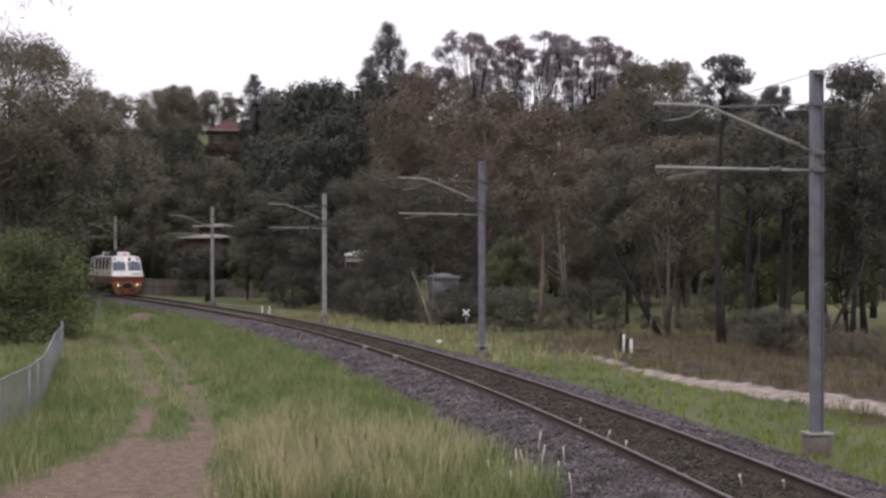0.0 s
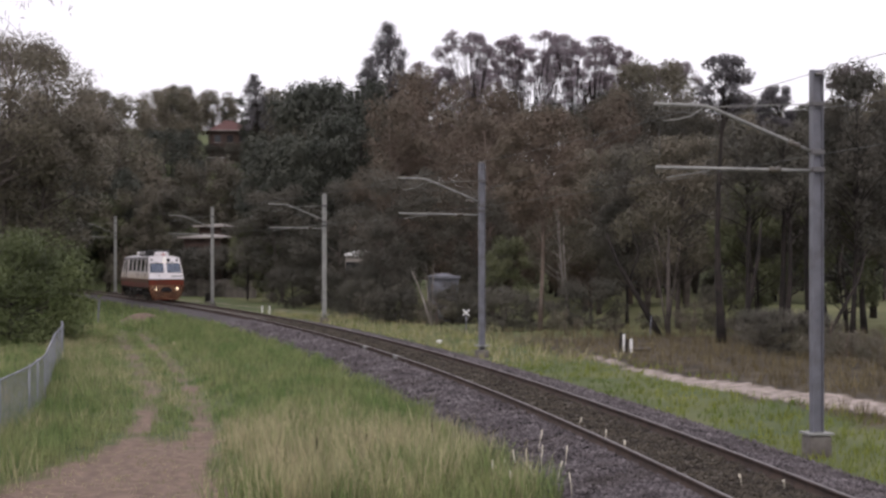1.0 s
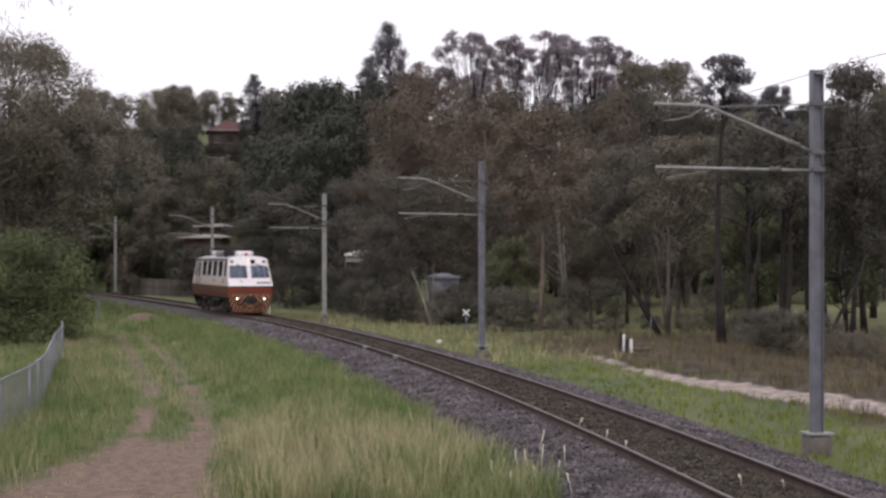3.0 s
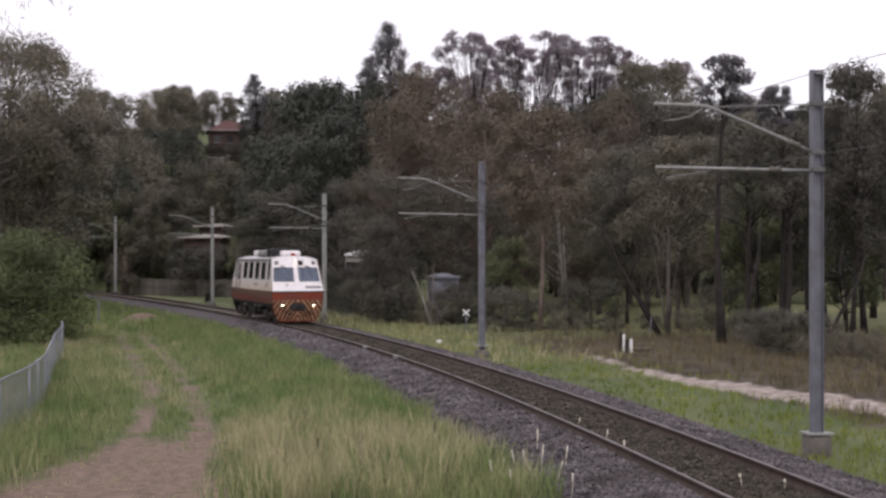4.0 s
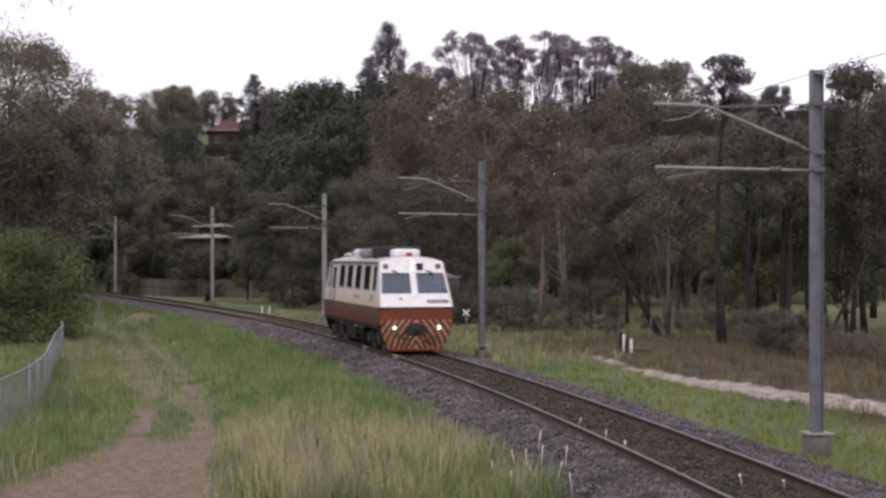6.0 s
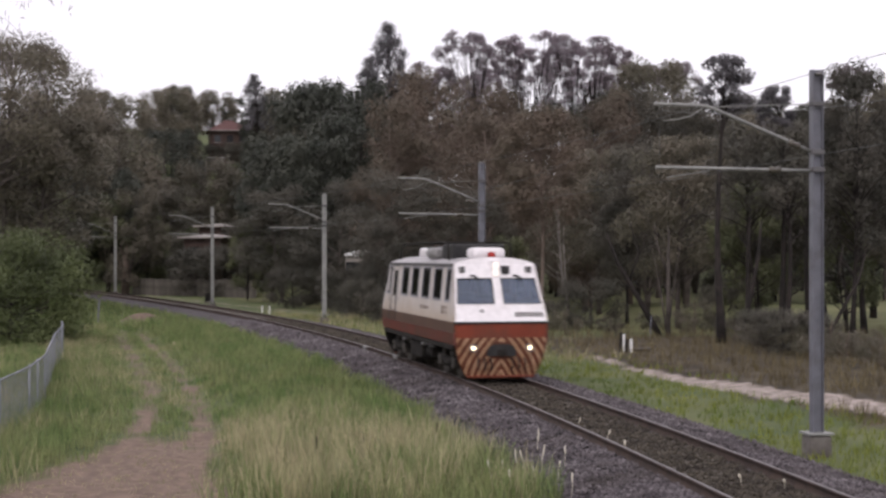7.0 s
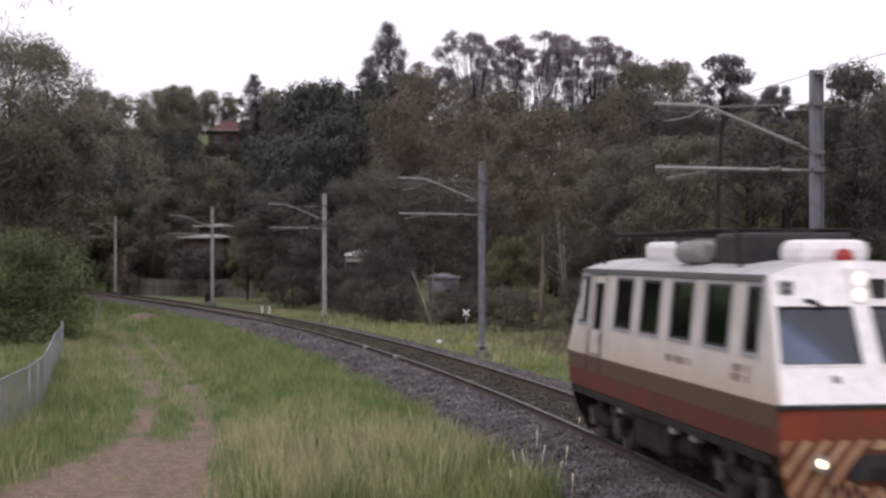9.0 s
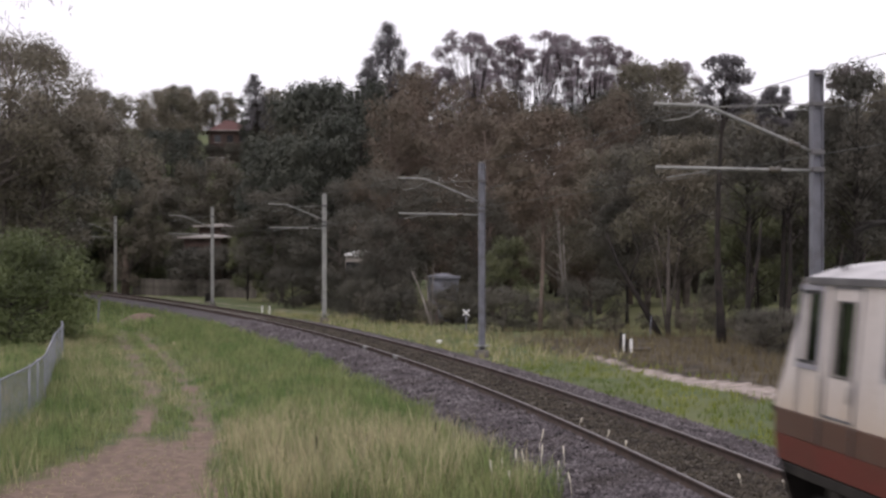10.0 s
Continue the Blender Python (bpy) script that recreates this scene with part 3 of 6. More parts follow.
def frame_ring(corners, width, thick):
    """A raised rim round four corners."""
    bm = bmesh.new()
    c = [Vector(p) for p in corners]
    mid = sum(c, Vector()) / 4
    nrm = (c[1] - c[0]).cross(c[3] - c[0]).normalized()
    out = [p + (p - mid).normalized() * width for p in c]
    for k in range(4):
        j = (k + 1) % 4
        lo = [c[k], c[j], out[j], out[k]]
        a = [bm.verts.new(p - nrm * 0.02) for p in lo]
        b = [bm.verts.new(p + nrm * thick) for p in lo]
        bm.faces.new(b[::-1])
        bm.faces.new(a)
        for q in range(4):
            bm.faces.new((a[q], b[q], b[(q + 1) % 4], a[(q + 1) % 4]))
    bmesh.ops.recalc_face_normals(bm, faces=bm.faces)
    return bm


def side_window(x0, x1, z0, z1, sgn, parent, name="side_window"):
    """Pane and rubber frame in a side wall; sgn is the side of the car (+1 left)."""
    q = [(x0, sgn * side_y(z0), z0), (x1, sgn * side_y(z0), z0), (x1, sgn * side_y(z1), z1), (x0, sgn * side_y(z1), z1)]
    if sgn > 0:
        q = q[::-1]
    win = part(name, frame_ring(q, 0.075, 0.016), M_FRAME, parent)
    part("pane", quad_plate(q, 0.006, -0.03), M_GLASS_SIDE, win, "glass darkened to stand for the dim interior")
    part("seal", frame_ring([Vector(p).lerp(sum((Vector(k) for k in q), Vector()) / 4, 0.10) for p in q], 0.045, 0.004), M_BLACK, win)
    return win


def end_window(y0, y1, z0, z1, sgn, parent):
    k = 0.93
    q = [(sgn * end_x(z0), sgn * y0, z0), (sgn * end_x(z0), sgn * y1, z0), (sgn * end_x(z1), sgn * y1 * k, z1), (sgn * end_x(z1), sgn * y0 * k, z1)]
    win = part("windscreen", frame_ring(q, 0.04, 0.014), M_WHITE, parent)
    part("pane", quad_plate(q, 0.006, -0.02), M_GLASS, win, "large windscreen glass with the sky's blue in its tint")
    part("seal", frame_ring([Vector(p).lerp(sum((Vector(c) for c in q), Vector()) / 4, 0.06) for p in q], 0.04, 0.004), M_BLACK, win)
    # wiper hung from the top edge
    yc, zt = sgn * (y0 + y1) * 0.5 * k, z1 + 0.08
    part("wiper", tube([(sgn * (end_x(zt) + 0.04), yc - 0.12, zt), (sgn * (end_x(zt) + 0.05), yc, zt - 0.02), (sgn * (end_x(zt - .1) + 0.04), yc + 0.1, zt - 0.1)], 0.028, 6), M_BLACK, win)
    return win


SIDE_WINDOWS = [(0.86, 1.38), (1.99, 3.02), (3.62, 4.65), (5.25, 6.28), (6.83, 7.86), (9.76, 10.40)]
WIN_Z = (2.13, 2.96)
DOOR = (8.62, 9.46)


def inspection_car():
    car = empty("rail_inspection_car", Matrix.Identity(4), "white and orange-red track inspection railcar with sloping cab and lit headlamps", "rail car")
    # side walls with real window openings
    for sgn in (-1, 1):
        holes = [(HL - b, HL - a, *WIN_Z) for a, b in SIDE_WINDOWS]
        holes.append((HL - DOOR[1] + 0.17, HL - DOOR[0] - 0.17, 2.06, 2.84))
        xs = [-HL + SET, -3, 0, 3, HL - SET]
        bm = panel(lambda u, v: (u, sgn * side_y(v), v), xs, [BELT, EAVE], holes, (0, -sgn * 0.05, 0), sgn > 0)
        for e in (1, -1):
            tri = [(e * (HL - SET), sgn * side_y(BELT), BELT), (e * HL, sgn * side_y(BELT), BELT), (e * (HL - SET), sgn * side_y(EAVE), EAVE)]
            a = [bm.verts.new(p) for p in tri]
            b = [bm.verts.new((p[0], p[1] - sgn * 0.05, p[2])) for p in tri]
            bm.faces.new(a)
            bm.faces.new(b[::-1])
            for k in range(3):
                bm.faces.new((a[k], b[k], b[(k + 1) % 3], a[(k + 1) % 3]))
        bmesh.ops.recalc_face_normals(bm, faces=bm.faces)
        wall = part("side_wall", bm, M_CREAM, car, "stained cream side wall, tan towards the belt")
        for a, b in SIDE_WINDOWS:
            side_window(HL - b, HL - a, *WIN_Z, sgn, car)
        # door: raised frame lines, window and handle
        x0, x1 = HL - DOOR[1], HL - DOOR[0]
        q = [(x0, sgn * side_y(1.62), 1.62), (x1, sgn * side_y(1.62), 1.62), (x1, sgn * side_y(2.99), 2.99), (x0, sgn * side_y(2.99), 2.99)]
        if sgn > 0:
            q = q[::-1]
        dr = part("door", frame_ring(q, 0.034, 0.016), M_GUTTER, car, "dark grey door surround")
        zq = (2.06, 2.84)
        g = [(x0 + 0.17, sgn * side_y(zq[0]), zq[0]), (x1 - 0.17, sgn * side_y(zq[0]), zq[0]), (x1 - 0.17, sgn * side_y(zq[1]), zq[1]), (x0 + 0.17, sgn * side_y(zq[1]), zq[1])]
        if sgn > 0:
            g = g[::-1]
        part("pane", quad_plate(g, 0.006, -0.03), M_GLASS_SIDE, dr, "narrow dark door glass")
        part("seal", frame_ring(g, 0.025, 0.01), M_BLACK, dr)
        part("handle", tube([(x1 - 0.1, sgn * (side_y(1.98) + 0.03), 1.98), (x1 - 0.1, sgn * (side_y(1.8) + 0.03), 1.80)], 0.014, 6), M_GREY, dr)
        for xr in (x0 - 0.06, x1 + 0.06):
            part("grab_rail", tube([(xr, sgn * (side_y(1.3) + 0.04), 1.25), (xr, sgn * (side_y(2.0) + 0.05), 2.05)], 0.012, 6), M_GUTTER, car)
        # gutter below the roof
        part("gutter", box((-HL + SET - 0.02, min(sgn * 1.135, sgn * 1.185), EAVE - 0.075), (HL - SET + 0.02, max(sgn * 1.135, sgn * 1.185), EAVE + 0.01), 0.008), M_GUTTER, car, "dark grey roof gutter")
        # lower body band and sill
        for nm, mt, lb, pr in (("waist_band", M_BAND, "brown band under the cream wall", [(HW - 0.002, BELT), (HW + 0.004, BELT - 0.02), (HW + 0.002, 1.27), (HW - 0.09, 1.27), (HW - 0.09, BELT)]),
                               ("lower_side_panel", M_RED_SIDE, "dull red lower side panel with dark brown patches", [(HW, 1.265), (HW - 0.005, 1.2), (HW - 0.03, 0.96), (HW - 0.09, 0.93), (HW - 0.09, 1.265)])):
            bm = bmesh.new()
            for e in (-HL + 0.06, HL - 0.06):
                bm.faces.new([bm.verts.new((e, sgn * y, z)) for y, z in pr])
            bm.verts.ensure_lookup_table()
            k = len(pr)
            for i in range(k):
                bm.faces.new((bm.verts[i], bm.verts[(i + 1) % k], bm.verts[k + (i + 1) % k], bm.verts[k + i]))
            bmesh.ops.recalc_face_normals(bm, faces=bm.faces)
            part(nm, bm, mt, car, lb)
        part("sill", box((-HL + 0.3, min(sgn * 1.16, sgn * 1.27), 0.82), (HL - 0.3, max(sgn * 1.16, sgn * 1.27), 0.94), 0.01), M_UNDER, car)
        # lettering that cannot be read
        for x, z, w, n in ((HL - 4.75, 1.79, 0.10, 10), (HL - 1.75, 1.74, 0.11, 5)):
            for r in range(1 if n == 10 else 2):
                for c in range(n):
                    if c % 5 != 3:
                        part("letter_bar", box((x + c * w * 1.25, -0.004, z + r * 0.12), (x + c * w * 1.25 + w, 0.004, z + r * 0.12 + 0.105), 0,
                                               Matrix.Translation((0, sgn * (side_y(z + 0.05 + r * 0.12) + 0.003), 0))), M_TEXT, car)
    # ends
    for sgn in (1, -1):
        def face(u, v):
            return (sgn * end_x(v), u * side_y(v), v)
        ks = [(-0.93, -0.095), (0.095, 0.93)]
        bm = panel(face, [-1, 0, 1], [BELT, EAVE], [(a, b, 2.03, 2.72) for a, b in ks], (-sgn * 0.05, 0, 0), sgn < 0)
        # crown above the eave, curved like the roof
        arc = [(-1 + 2 * k / 12) for k in range(13)]
        top = [bm.verts.new((sgn * (end_x(EAVE) - 0.07 * (1 - a * a)), a * side_y(EAVE), EAVE + 0.19 * (1 - abs(a) ** 2.6))) for a in arc]
        base = [bm.verts.new((sgn * end_x(EAVE), a * side_y(EAVE), EAVE)) for a in arc]
        for a in range(12):
            bm.faces.new((base[a], base[a + 1], top[a + 1], top[a]))
        bmesh.ops.recalc_face_normals(bm, faces=bm.faces)
        front = part("cab_front", bm, M_WHITE, car, "glossy white sloping cab front")
        for a, b in ks:
            end_window(min(a * side_y(2.03), b * side_y(2.03)) * 1, max(a * side_y(2.03), b * side_y(2.03)) * 1, 2.03, 2.72, sgn, car)
        part("belt_trim", box((min(sgn * (HL - 0.06), sgn * (HL + 0.025)), -HW - 0.015, BELT - 0.05), (max(sgn * (HL - 0.06), sgn * (HL + 0.025)), HW + 0.015, BELT + 0.012), 0.012), M_BLACK, car, "dark trim under the white cab")
        # lower front panel and the striped pilot
        bm = bmesh.new()
        rows = [(BELT - 0.045, HW, HL), (1.15, HW - 0.02, HL - 0.01), (0.85, HW - 0.06, HL - 0.03), (0.55, HW - 0.13, HL - 0.06), (0.12, HW - 0.34, HL - 0.13)]
        cols = [-1, -0.92, -0.5, 0, 0.5, 0.92, 1]
        def pilot(u, r, off=0.0):
            z, w, x = r
            return Vector((sgn * (x + off - 0.07 * max(0, (abs(u) - 0.85) / 0.15) ** 2), u * w, z))
        vs = [[bm.verts.new(pilot(u, r)) for u in cols] for r in rows]
        vb = [[bm.verts.new(pilot(u, r) - Vector((sgn * 0.035, 0, 0))) for u in cols] for r in rows]
        for i in range(len(rows) - 1):
            for j in range(len(cols) - 1):
                bm.faces.new((vs[i][j], vs[i][j + 1], vs[i + 1][j + 1], vs[i + 1][j]))
                bm.faces.new((vb[i][j], vb[i + 1][j], vb[i + 1][j + 1], vb[i][j + 1])).material_index = 1
            for j in (0, len(cols) - 1):
                bm.faces.new((vs[i][j], vs[i + 1][j], vb[i + 1][j], vb[i][j])).material_index = 1
        for j in range(len(cols) - 1):
            for i in (0, len(rows) - 1):
                bm.faces.new((vs[i][j], vb[i][j], vb[i][j + 1], vs[i][j + 1]))
        bmesh.ops.recalc_face_normals(bm, faces=bm.faces)
        pil = part("pilot", bm, M_RED, car, "orange-red lower front with diagonal warning stripes")
        pil.data.materials.append(M_UNDER)
        # diagonal stripes slanting outwards from the middle, cut to the panel
        zs = [r[0] for r in rows]
        def at_z(u, z, off):
            i = max(k for k in range(len(rows)) if k == 0 or zs[k] >= z - 1e-6)
            i = min(i, len(rows) - 2)
            t = (zs[i] - z) / (zs[i] - zs[i + 1])
            r = tuple(rows[i][k] + t * (rows[i + 1][k] - rows[i][k]) for k in range(3))
            return pilot(u, r, off)
        # dark ground of the striped part
        bm = bmesh.new()
        lv = [1.15, 0.85, 0.55, 0.135]
        g = [[bm.verts.new(at_z(u, z, 0.003)) for u in cols] for z in lv]
        for i in range(3):
            for j in range(6):
                bm.faces.new((g[i][j], g[i][j + 1], g[i + 1][j + 1], g[i + 1][j]))
        part("striped_panel", bm, M_STRIPE_DARK, pil, "dark brown ground of the warning stripes")
        for hs in (-1, 1):
            for k in range(10):
                bm = bmesh.new()
                prev = None
                c0 = -0.62 + k * 0.185
                for st in range(19):
                    z = 0.14 + (1.15 - 0.14) * st / 18
                    a = c0 + (1.15 - z) * 0.66
                    b = a + 0.088
                    a, b = np.clip([a, b], 0.0, 0.985)
                    if 0.6 < z < 1.0:
                        a, b = max(a, 0.22), max(b, 0.22)
                    if b - a < 0.004:
                        prev = None
                        continue
                    cur = [bm.verts.new(at_z(hs * q, z, 0.009)) for q in (a, b)]
                    if prev:
                        bm.faces.new((prev[0], prev[1], cur[1], cur[0]))
                    prev = cur
                if len(bm.faces):
                    bmesh.ops.solidify(bm, geom=bm.faces[:], thickness=0.004)
                    part("warning_stripe", bm, M_STRIPE, pil, "pale orange stripe")
                else:
                    bm.free()
        # wide solid black arch for the shade of the coupler recess, drawhook before it
        bm = bmesh.new()
        rim = [(-0.40, 0.66), (0.40, 0.66), (0.40, 0.80), (0.33, 0.92), (0.18, 0.98), (-0.18, 0.98), (-0.33, 0.92), (-0.40, 0.80)]
        fr, bk = [bm.verts.new((sgn * (HL + 0.005), y, z)) for y, z in rim], [bm.verts.new((sgn * (HL - 0.16), y, z)) for y, z in rim]
        bm.faces.new(fr)
        bm.faces.new(bk[::-1])
        for k in range(8):
            bm.faces.new((fr[k], bk[k], bk[(k + 1) % 8], fr[(k + 1) % 8]))
        bmesh.ops.recalc_face_normals(bm, faces=bm.faces)
        part("coupler_pocket", bm, M_BLACK, car, "solid black arch standing for the shaded coupler recess")
        part("coupler", box((min(sgn * HL, sgn * (HL + 0.09)), -0.12, 0.66), (max(sgn * HL, sgn * (HL + 0.09)), 0.12, 0.84), 0.03), M_UNDER, car)
        part("pilot_lip", box((min(sgn * (HL - 0.16), sgn * (HL - 0.10)), -0.92, 0.09), (max(sgn * (HL - 0.16), sgn * (HL - 0.10)), 0.92, 0.135), 0.012), M_RED, pil, "scuffed lower edge of the pilot")
        for y in (-0.62, -0.45, -0.28, 0.28, 0.45, 0.62):
            part("brake_hose", tube([(sgn * (HL - 0.05), y, 0.62), (sgn * (HL + 0.05), y * 1.05, 0.5), (sgn * (HL + 0.06), y * 1.02, 0.36), (sgn * (HL - 0.02), y, 0.3)], 0.022, 6), M_BLACK, car)
        for y in (-0.77, 0.77):
            ring = part("headlamp", tube([(sgn * (HL - 0.05), y, 0.88), (sgn * (HL + 0.045), y, 0.88)], 0.105, 14), M_GREY, car)
            part("lens", tube([(sgn * (HL + 0.046), y, 0.88), (sgn * (HL + 0.06), y, 0.88)], [0.046, 0.038], 14), M_LAMP if sgn > 0 else M_LAMP_DIM, ring, "bright warm white lens")
        for y in (-0.92, 0.92):
            mk = part("marker_lamp", box((min(sgn * (end_x(2.93) - 0.05), sgn * (end_x(2.93) + 0.05)), y - 0.09, 2.86), (max(sgn * (end_x(2.93) - 0.05), sgn * (end_x(2.93) + 0.05)), y + 0.09, 3.04), 0.02), M_GREY, car)
            for dz in (2.91, 2.99):
                part("lens", tube([(sgn * (end_x(2.93) + 0.04), y, dz), (sgn * (end_x(2.93) + 0.062), y, dz)], 0.032, 8), M_DARKGLASS, mk)
        hx = end_x(2.95)
        hb = part("headlamp_box", box((min(sgn * (hx - 0.15), sgn * (hx + 0.12)), -0.13, 2.74), (max(sgn * (hx - 0.15), sgn * (hx + 0.12)), 0.13, 3.20), 0.03), M_WHITE, car, "white housing with two stacked round lamps")
        for z in (2.86, 3.06):
            part("lens", tube([(sgn * (hx + 0.12), 0, z), (sgn * (hx + 0.14), 0, z)], [0.095, 0.085], 14), M_LAMP_DIM, hb)
        part("horn_box", box((min(sgn * (hx - 0.1), sgn * (hx + 0.1)), sgn * 0.28 - 0.10, 2.82), (max(sgn * (hx - 0.1), sgn * (hx + 0.1)), sgn * 0.28 + 0.10, 3.06), 0.02), M_BLACK, car, "dark horn recess")
        # unreadable front lettering
        tilt = Matrix.Translation((sgn * (end_x(1.76) + 0.004), 0, 1.76)) @ pose(0, 0, 0, 0, -sgn * 28.7, 0) @ Matrix.Translation((0, 0, -1.76))
        for c in range(8):
            y0 = sgn * (0.40 + c * 0.098)
            part("letter_bar", box((-0.004, min(y0, y0 + 0.07 * sgn), 1.69), (0.004, max(y0, y0 + 0.07 * sgn), 1.83), 0, tilt), M_NUMERAL, car)
        part("crest", box((-0.005, -0.06, -0.045), (0.005, 0.06, 0.045), 0, Matrix.Translation((sgn * (end_x(1.86) + 0.004), -sgn * 0.5, 1.86)) @ pose(0, 0, 0, 0, -sgn * 28.7, 0)), M_GREY, car)
    # roof
    bm = bmesh.new()
    rows = []
    for x in (-HL + SET, HL - SET):
        row = []
        for k in range(13):
            a = -1 + 2 * k / 12
            row.append(bm.verts.new((x + (-1 if x > 0 else 1) * 0.06 * (1 - a * a), a * (side_y(EAVE) + 0.02), EAVE + 0.19 * (1 - abs(a) ** 2.6))))
        rows.append(row)
    for k in range(12):
        f = bm.faces.new((rows[0][k], rows[0][k + 1], rows[1][k + 1], rows[1][k]))
        f.smooth = True
    bmesh.ops.solidify(bm, geom=bm.faces[:], thickness=0.04)
    part("roof", bm, M_ROOF, car, "pale grey curved roof")
    # roof gear
    ac = part("air_conditioner", box((3.3, -0.46, 3.22), (4.2, 0.46, 3.55), 0.12), M_WHITE, car, "white rounded air conditioner")
    part("grille", box((3.45, -0.32, 3.546), (4.0, 0.32, 3.558), 0.005), M_GREY, ac)
    bc = part("beacon", tube([(4.42, 0, 3.22), (4.42, 0, 3.34), (4.42, 0, 3.41), (4.42, 0, 3.44)], [0.12, 0.12, 0.10, 0.03], 14), M_BEACON, car, "red beacon")
    part("base", tube([(4.42, 0, 3.16), (4.42, 0, 3.26)], 0.135, 14), M_GREY, bc)
    rad = part("radiator_unit", box((1.5, -0.75, 3.20), (3.0, 0.75, 3.66), 0.07), M_BLACK, car, "black radiator unit")
    for x in (1.9, 2.6):
        part("fan_ring", tube([(x, 0, 3.655), (x, 0, 3.69)], [0.32, 0.31], 18), M_UNDER, rad)
    part("equipment_box", box((-0.1, -0.6, 3.22), (1.3, 0.6, 3.60), 0.06), M_GUTTER, car, "dark grey roof equipment box")
    for y in (-0.80, 0.80):
        part("silencer", tube([(0.2, y, 3.40), (0.28, y, 3.40), (1.32, y, 3.40), (1.40, y, 3.40)], [0.10, 0.17, 0.17, 0.10], 12), M_GREY, car)
    part("roof_hose", tube([(-0.4, -0.5, 3.40), (-0.25, -0.75, 3.56), (0.0, -0.82, 3.54), (0.2, -0.8, 3.42)], 0.045, 8), M_BLACK, car)
    part("hatch", box((-2.7, -0.6, 3.22), (-0.4, 0.6, 3.57), 0.10), M_WHITE, car, "pale roof box")
    for y in (-0.9, 0.9):
        part("roof_rail", tube([(-4.3, y, 3.16), (-3.95, y, 3.61), (-3.4, y, 3.69), (0, y, 3.70), (2.4, y, 3.71), (2.95, y, 3.66), (3.1, y, 3.20)], 0.028, 8), M_UNDER, car, "dark tubular roof rail")
    for x in (-3.8, -2.9, -1.4, 0.6, 2.6):
        part("roof_crossbar", tube([(x, -0.9, 3.70), (x, 0.9, 3.70)], 0.024, 6), M_UNDER, car)
    # floor and interior
    part("floor", box((-HL + 0.1, -HW + 0.06, 0.98), (HL - 0.15, HW - 0.06, 1.08)), M_SEAT, car)
    for x in (HL - 0.75, -HL + 0.75):
        part("console", box((x - 0.3, -1.05, 1.08), (x + 0.3, 1.05, 2.02), 0.06), M_GREY, car, "grey driving console")
    for x, y in ((3.9, -0.6), (3.9, 0.6), (1.2, 0.6), (-0.8, 0.6), (-3.9, 0.6)):
        st = part("seat", box((x - 0.25, y - 0.25, 1.4), (x + 0.25, y + 0.25, 1.52), 0.04), M_SEAT, car)
        part("seat_back", box((x - 0.28, y - 0.23, 1.52), (x - 0.18, y + 0.23, 2.2), 0.04), M_SEAT, st)
        part("pedestal", tube([(x, y, 1.08), (x, y, 1.41)], 0.07, 8), M_SEAT, st)
    part("equipment_rack", box((-2.2, -0.2, 1.08), (2.2, 1.0, 2.05), 0.03), M_SEAT, car, "dark interior cabinets")
    part("partition", box((-2.9, -1.1, 1.08), (-2.84, 1.1, 3.05)), M_SEAT, car)
    # underframe
    part("underframe", box((-HL + 0.3, -0.95, 0.72), (HL - 0.3, 0.95, 0.98), 0.03), M_UNDER, car)
    part("fuel_tank", box((-1.1, -1.2, 0.30), (0.7, -0.4, 0.82), 0.08), M_UNDER, car)
    part("battery_box", box((-1.9, 0.4, 0.32), (0.4, 1.2, 0.82), 0.05), M_UNDER, car)
    part("air_reservoir", tube([(0.9, -0.95, 0.55), (1.9, -0.95, 0.55)], 0.17, 12), M_UNDER, car)
    for x in (-2.0, 1.0, 2.0):
        part("valve_box", box((x - 0.12, -1.24, 0.72), (x + 0.12, -1.1, 0.92), 0.02), M_GREY, car)
    wheels = []
    for bx in (-HL + 1.95, HL - 1.95):
        bogie = part("bogie", box((bx - 1.25, -0.35, 0.48), (bx + 1.25, 0.35, 0.66), 0.04), M_UNDER, car)
        for y in (-0.98, 0.98):
            part("side_frame", tube([(bx - 1.25, y, 0.5), (bx - 0.6, y, 0.48), (bx, y, 0.40), (bx + 0.6, y, 0.48), (bx + 1.25, y, 0.5)], [0.10, 0.11, 0.13, 0.11, 0.10], 8), M_UNDER, bogie)
            for dx in (-0.85, 0.85):
                part("axle_box", box((bx + dx - 0.15, y - 0.12, 0.26), (bx + dx + 0.15, y + 0.12, 0.56), 0.04), M_WHEEL, bogie)
                part("spring", tube([(bx + dx * 0.62, y, 0.44), (bx + dx * 0.62, y, 0.72)], 0.09, 10), M_WHEEL, bogie)
        for dx in (-0.85, 0.85):
            bm = tube([(0, -1.0, 0), (0, 1.0, 0)], 0.07, 10)
            for s2 in (-1, 1):
                tube([(0, s2 * 0.765, 0), (0, s2 * 0.79, 0), (0, s2 * 0.80, 0), (0, s2 * 0.90, 0)], [0.445, 0.445, 0.42, 0.415], 28, bm)
                for k in range(5):
                    a = 2 * math.pi * k / 5
                    add_box(bm, (-0.03, s2 * 0.9 - 0.012, 0.16), (0.03, s2 * 0.9 + 0.012, 0.34), 0, pose(0, 0, 0, 0, math.degrees(a), 0))
            ws = part("wheelset", bm, M_WHEEL, car, "worn steel wheels on an axle")
            ws.matrix_basis = pose(bx + dx, 0, 0.418)
            wheels.append((ws, bx + dx))
    return car, wheels


CAR, WHEELS = inspection_car()

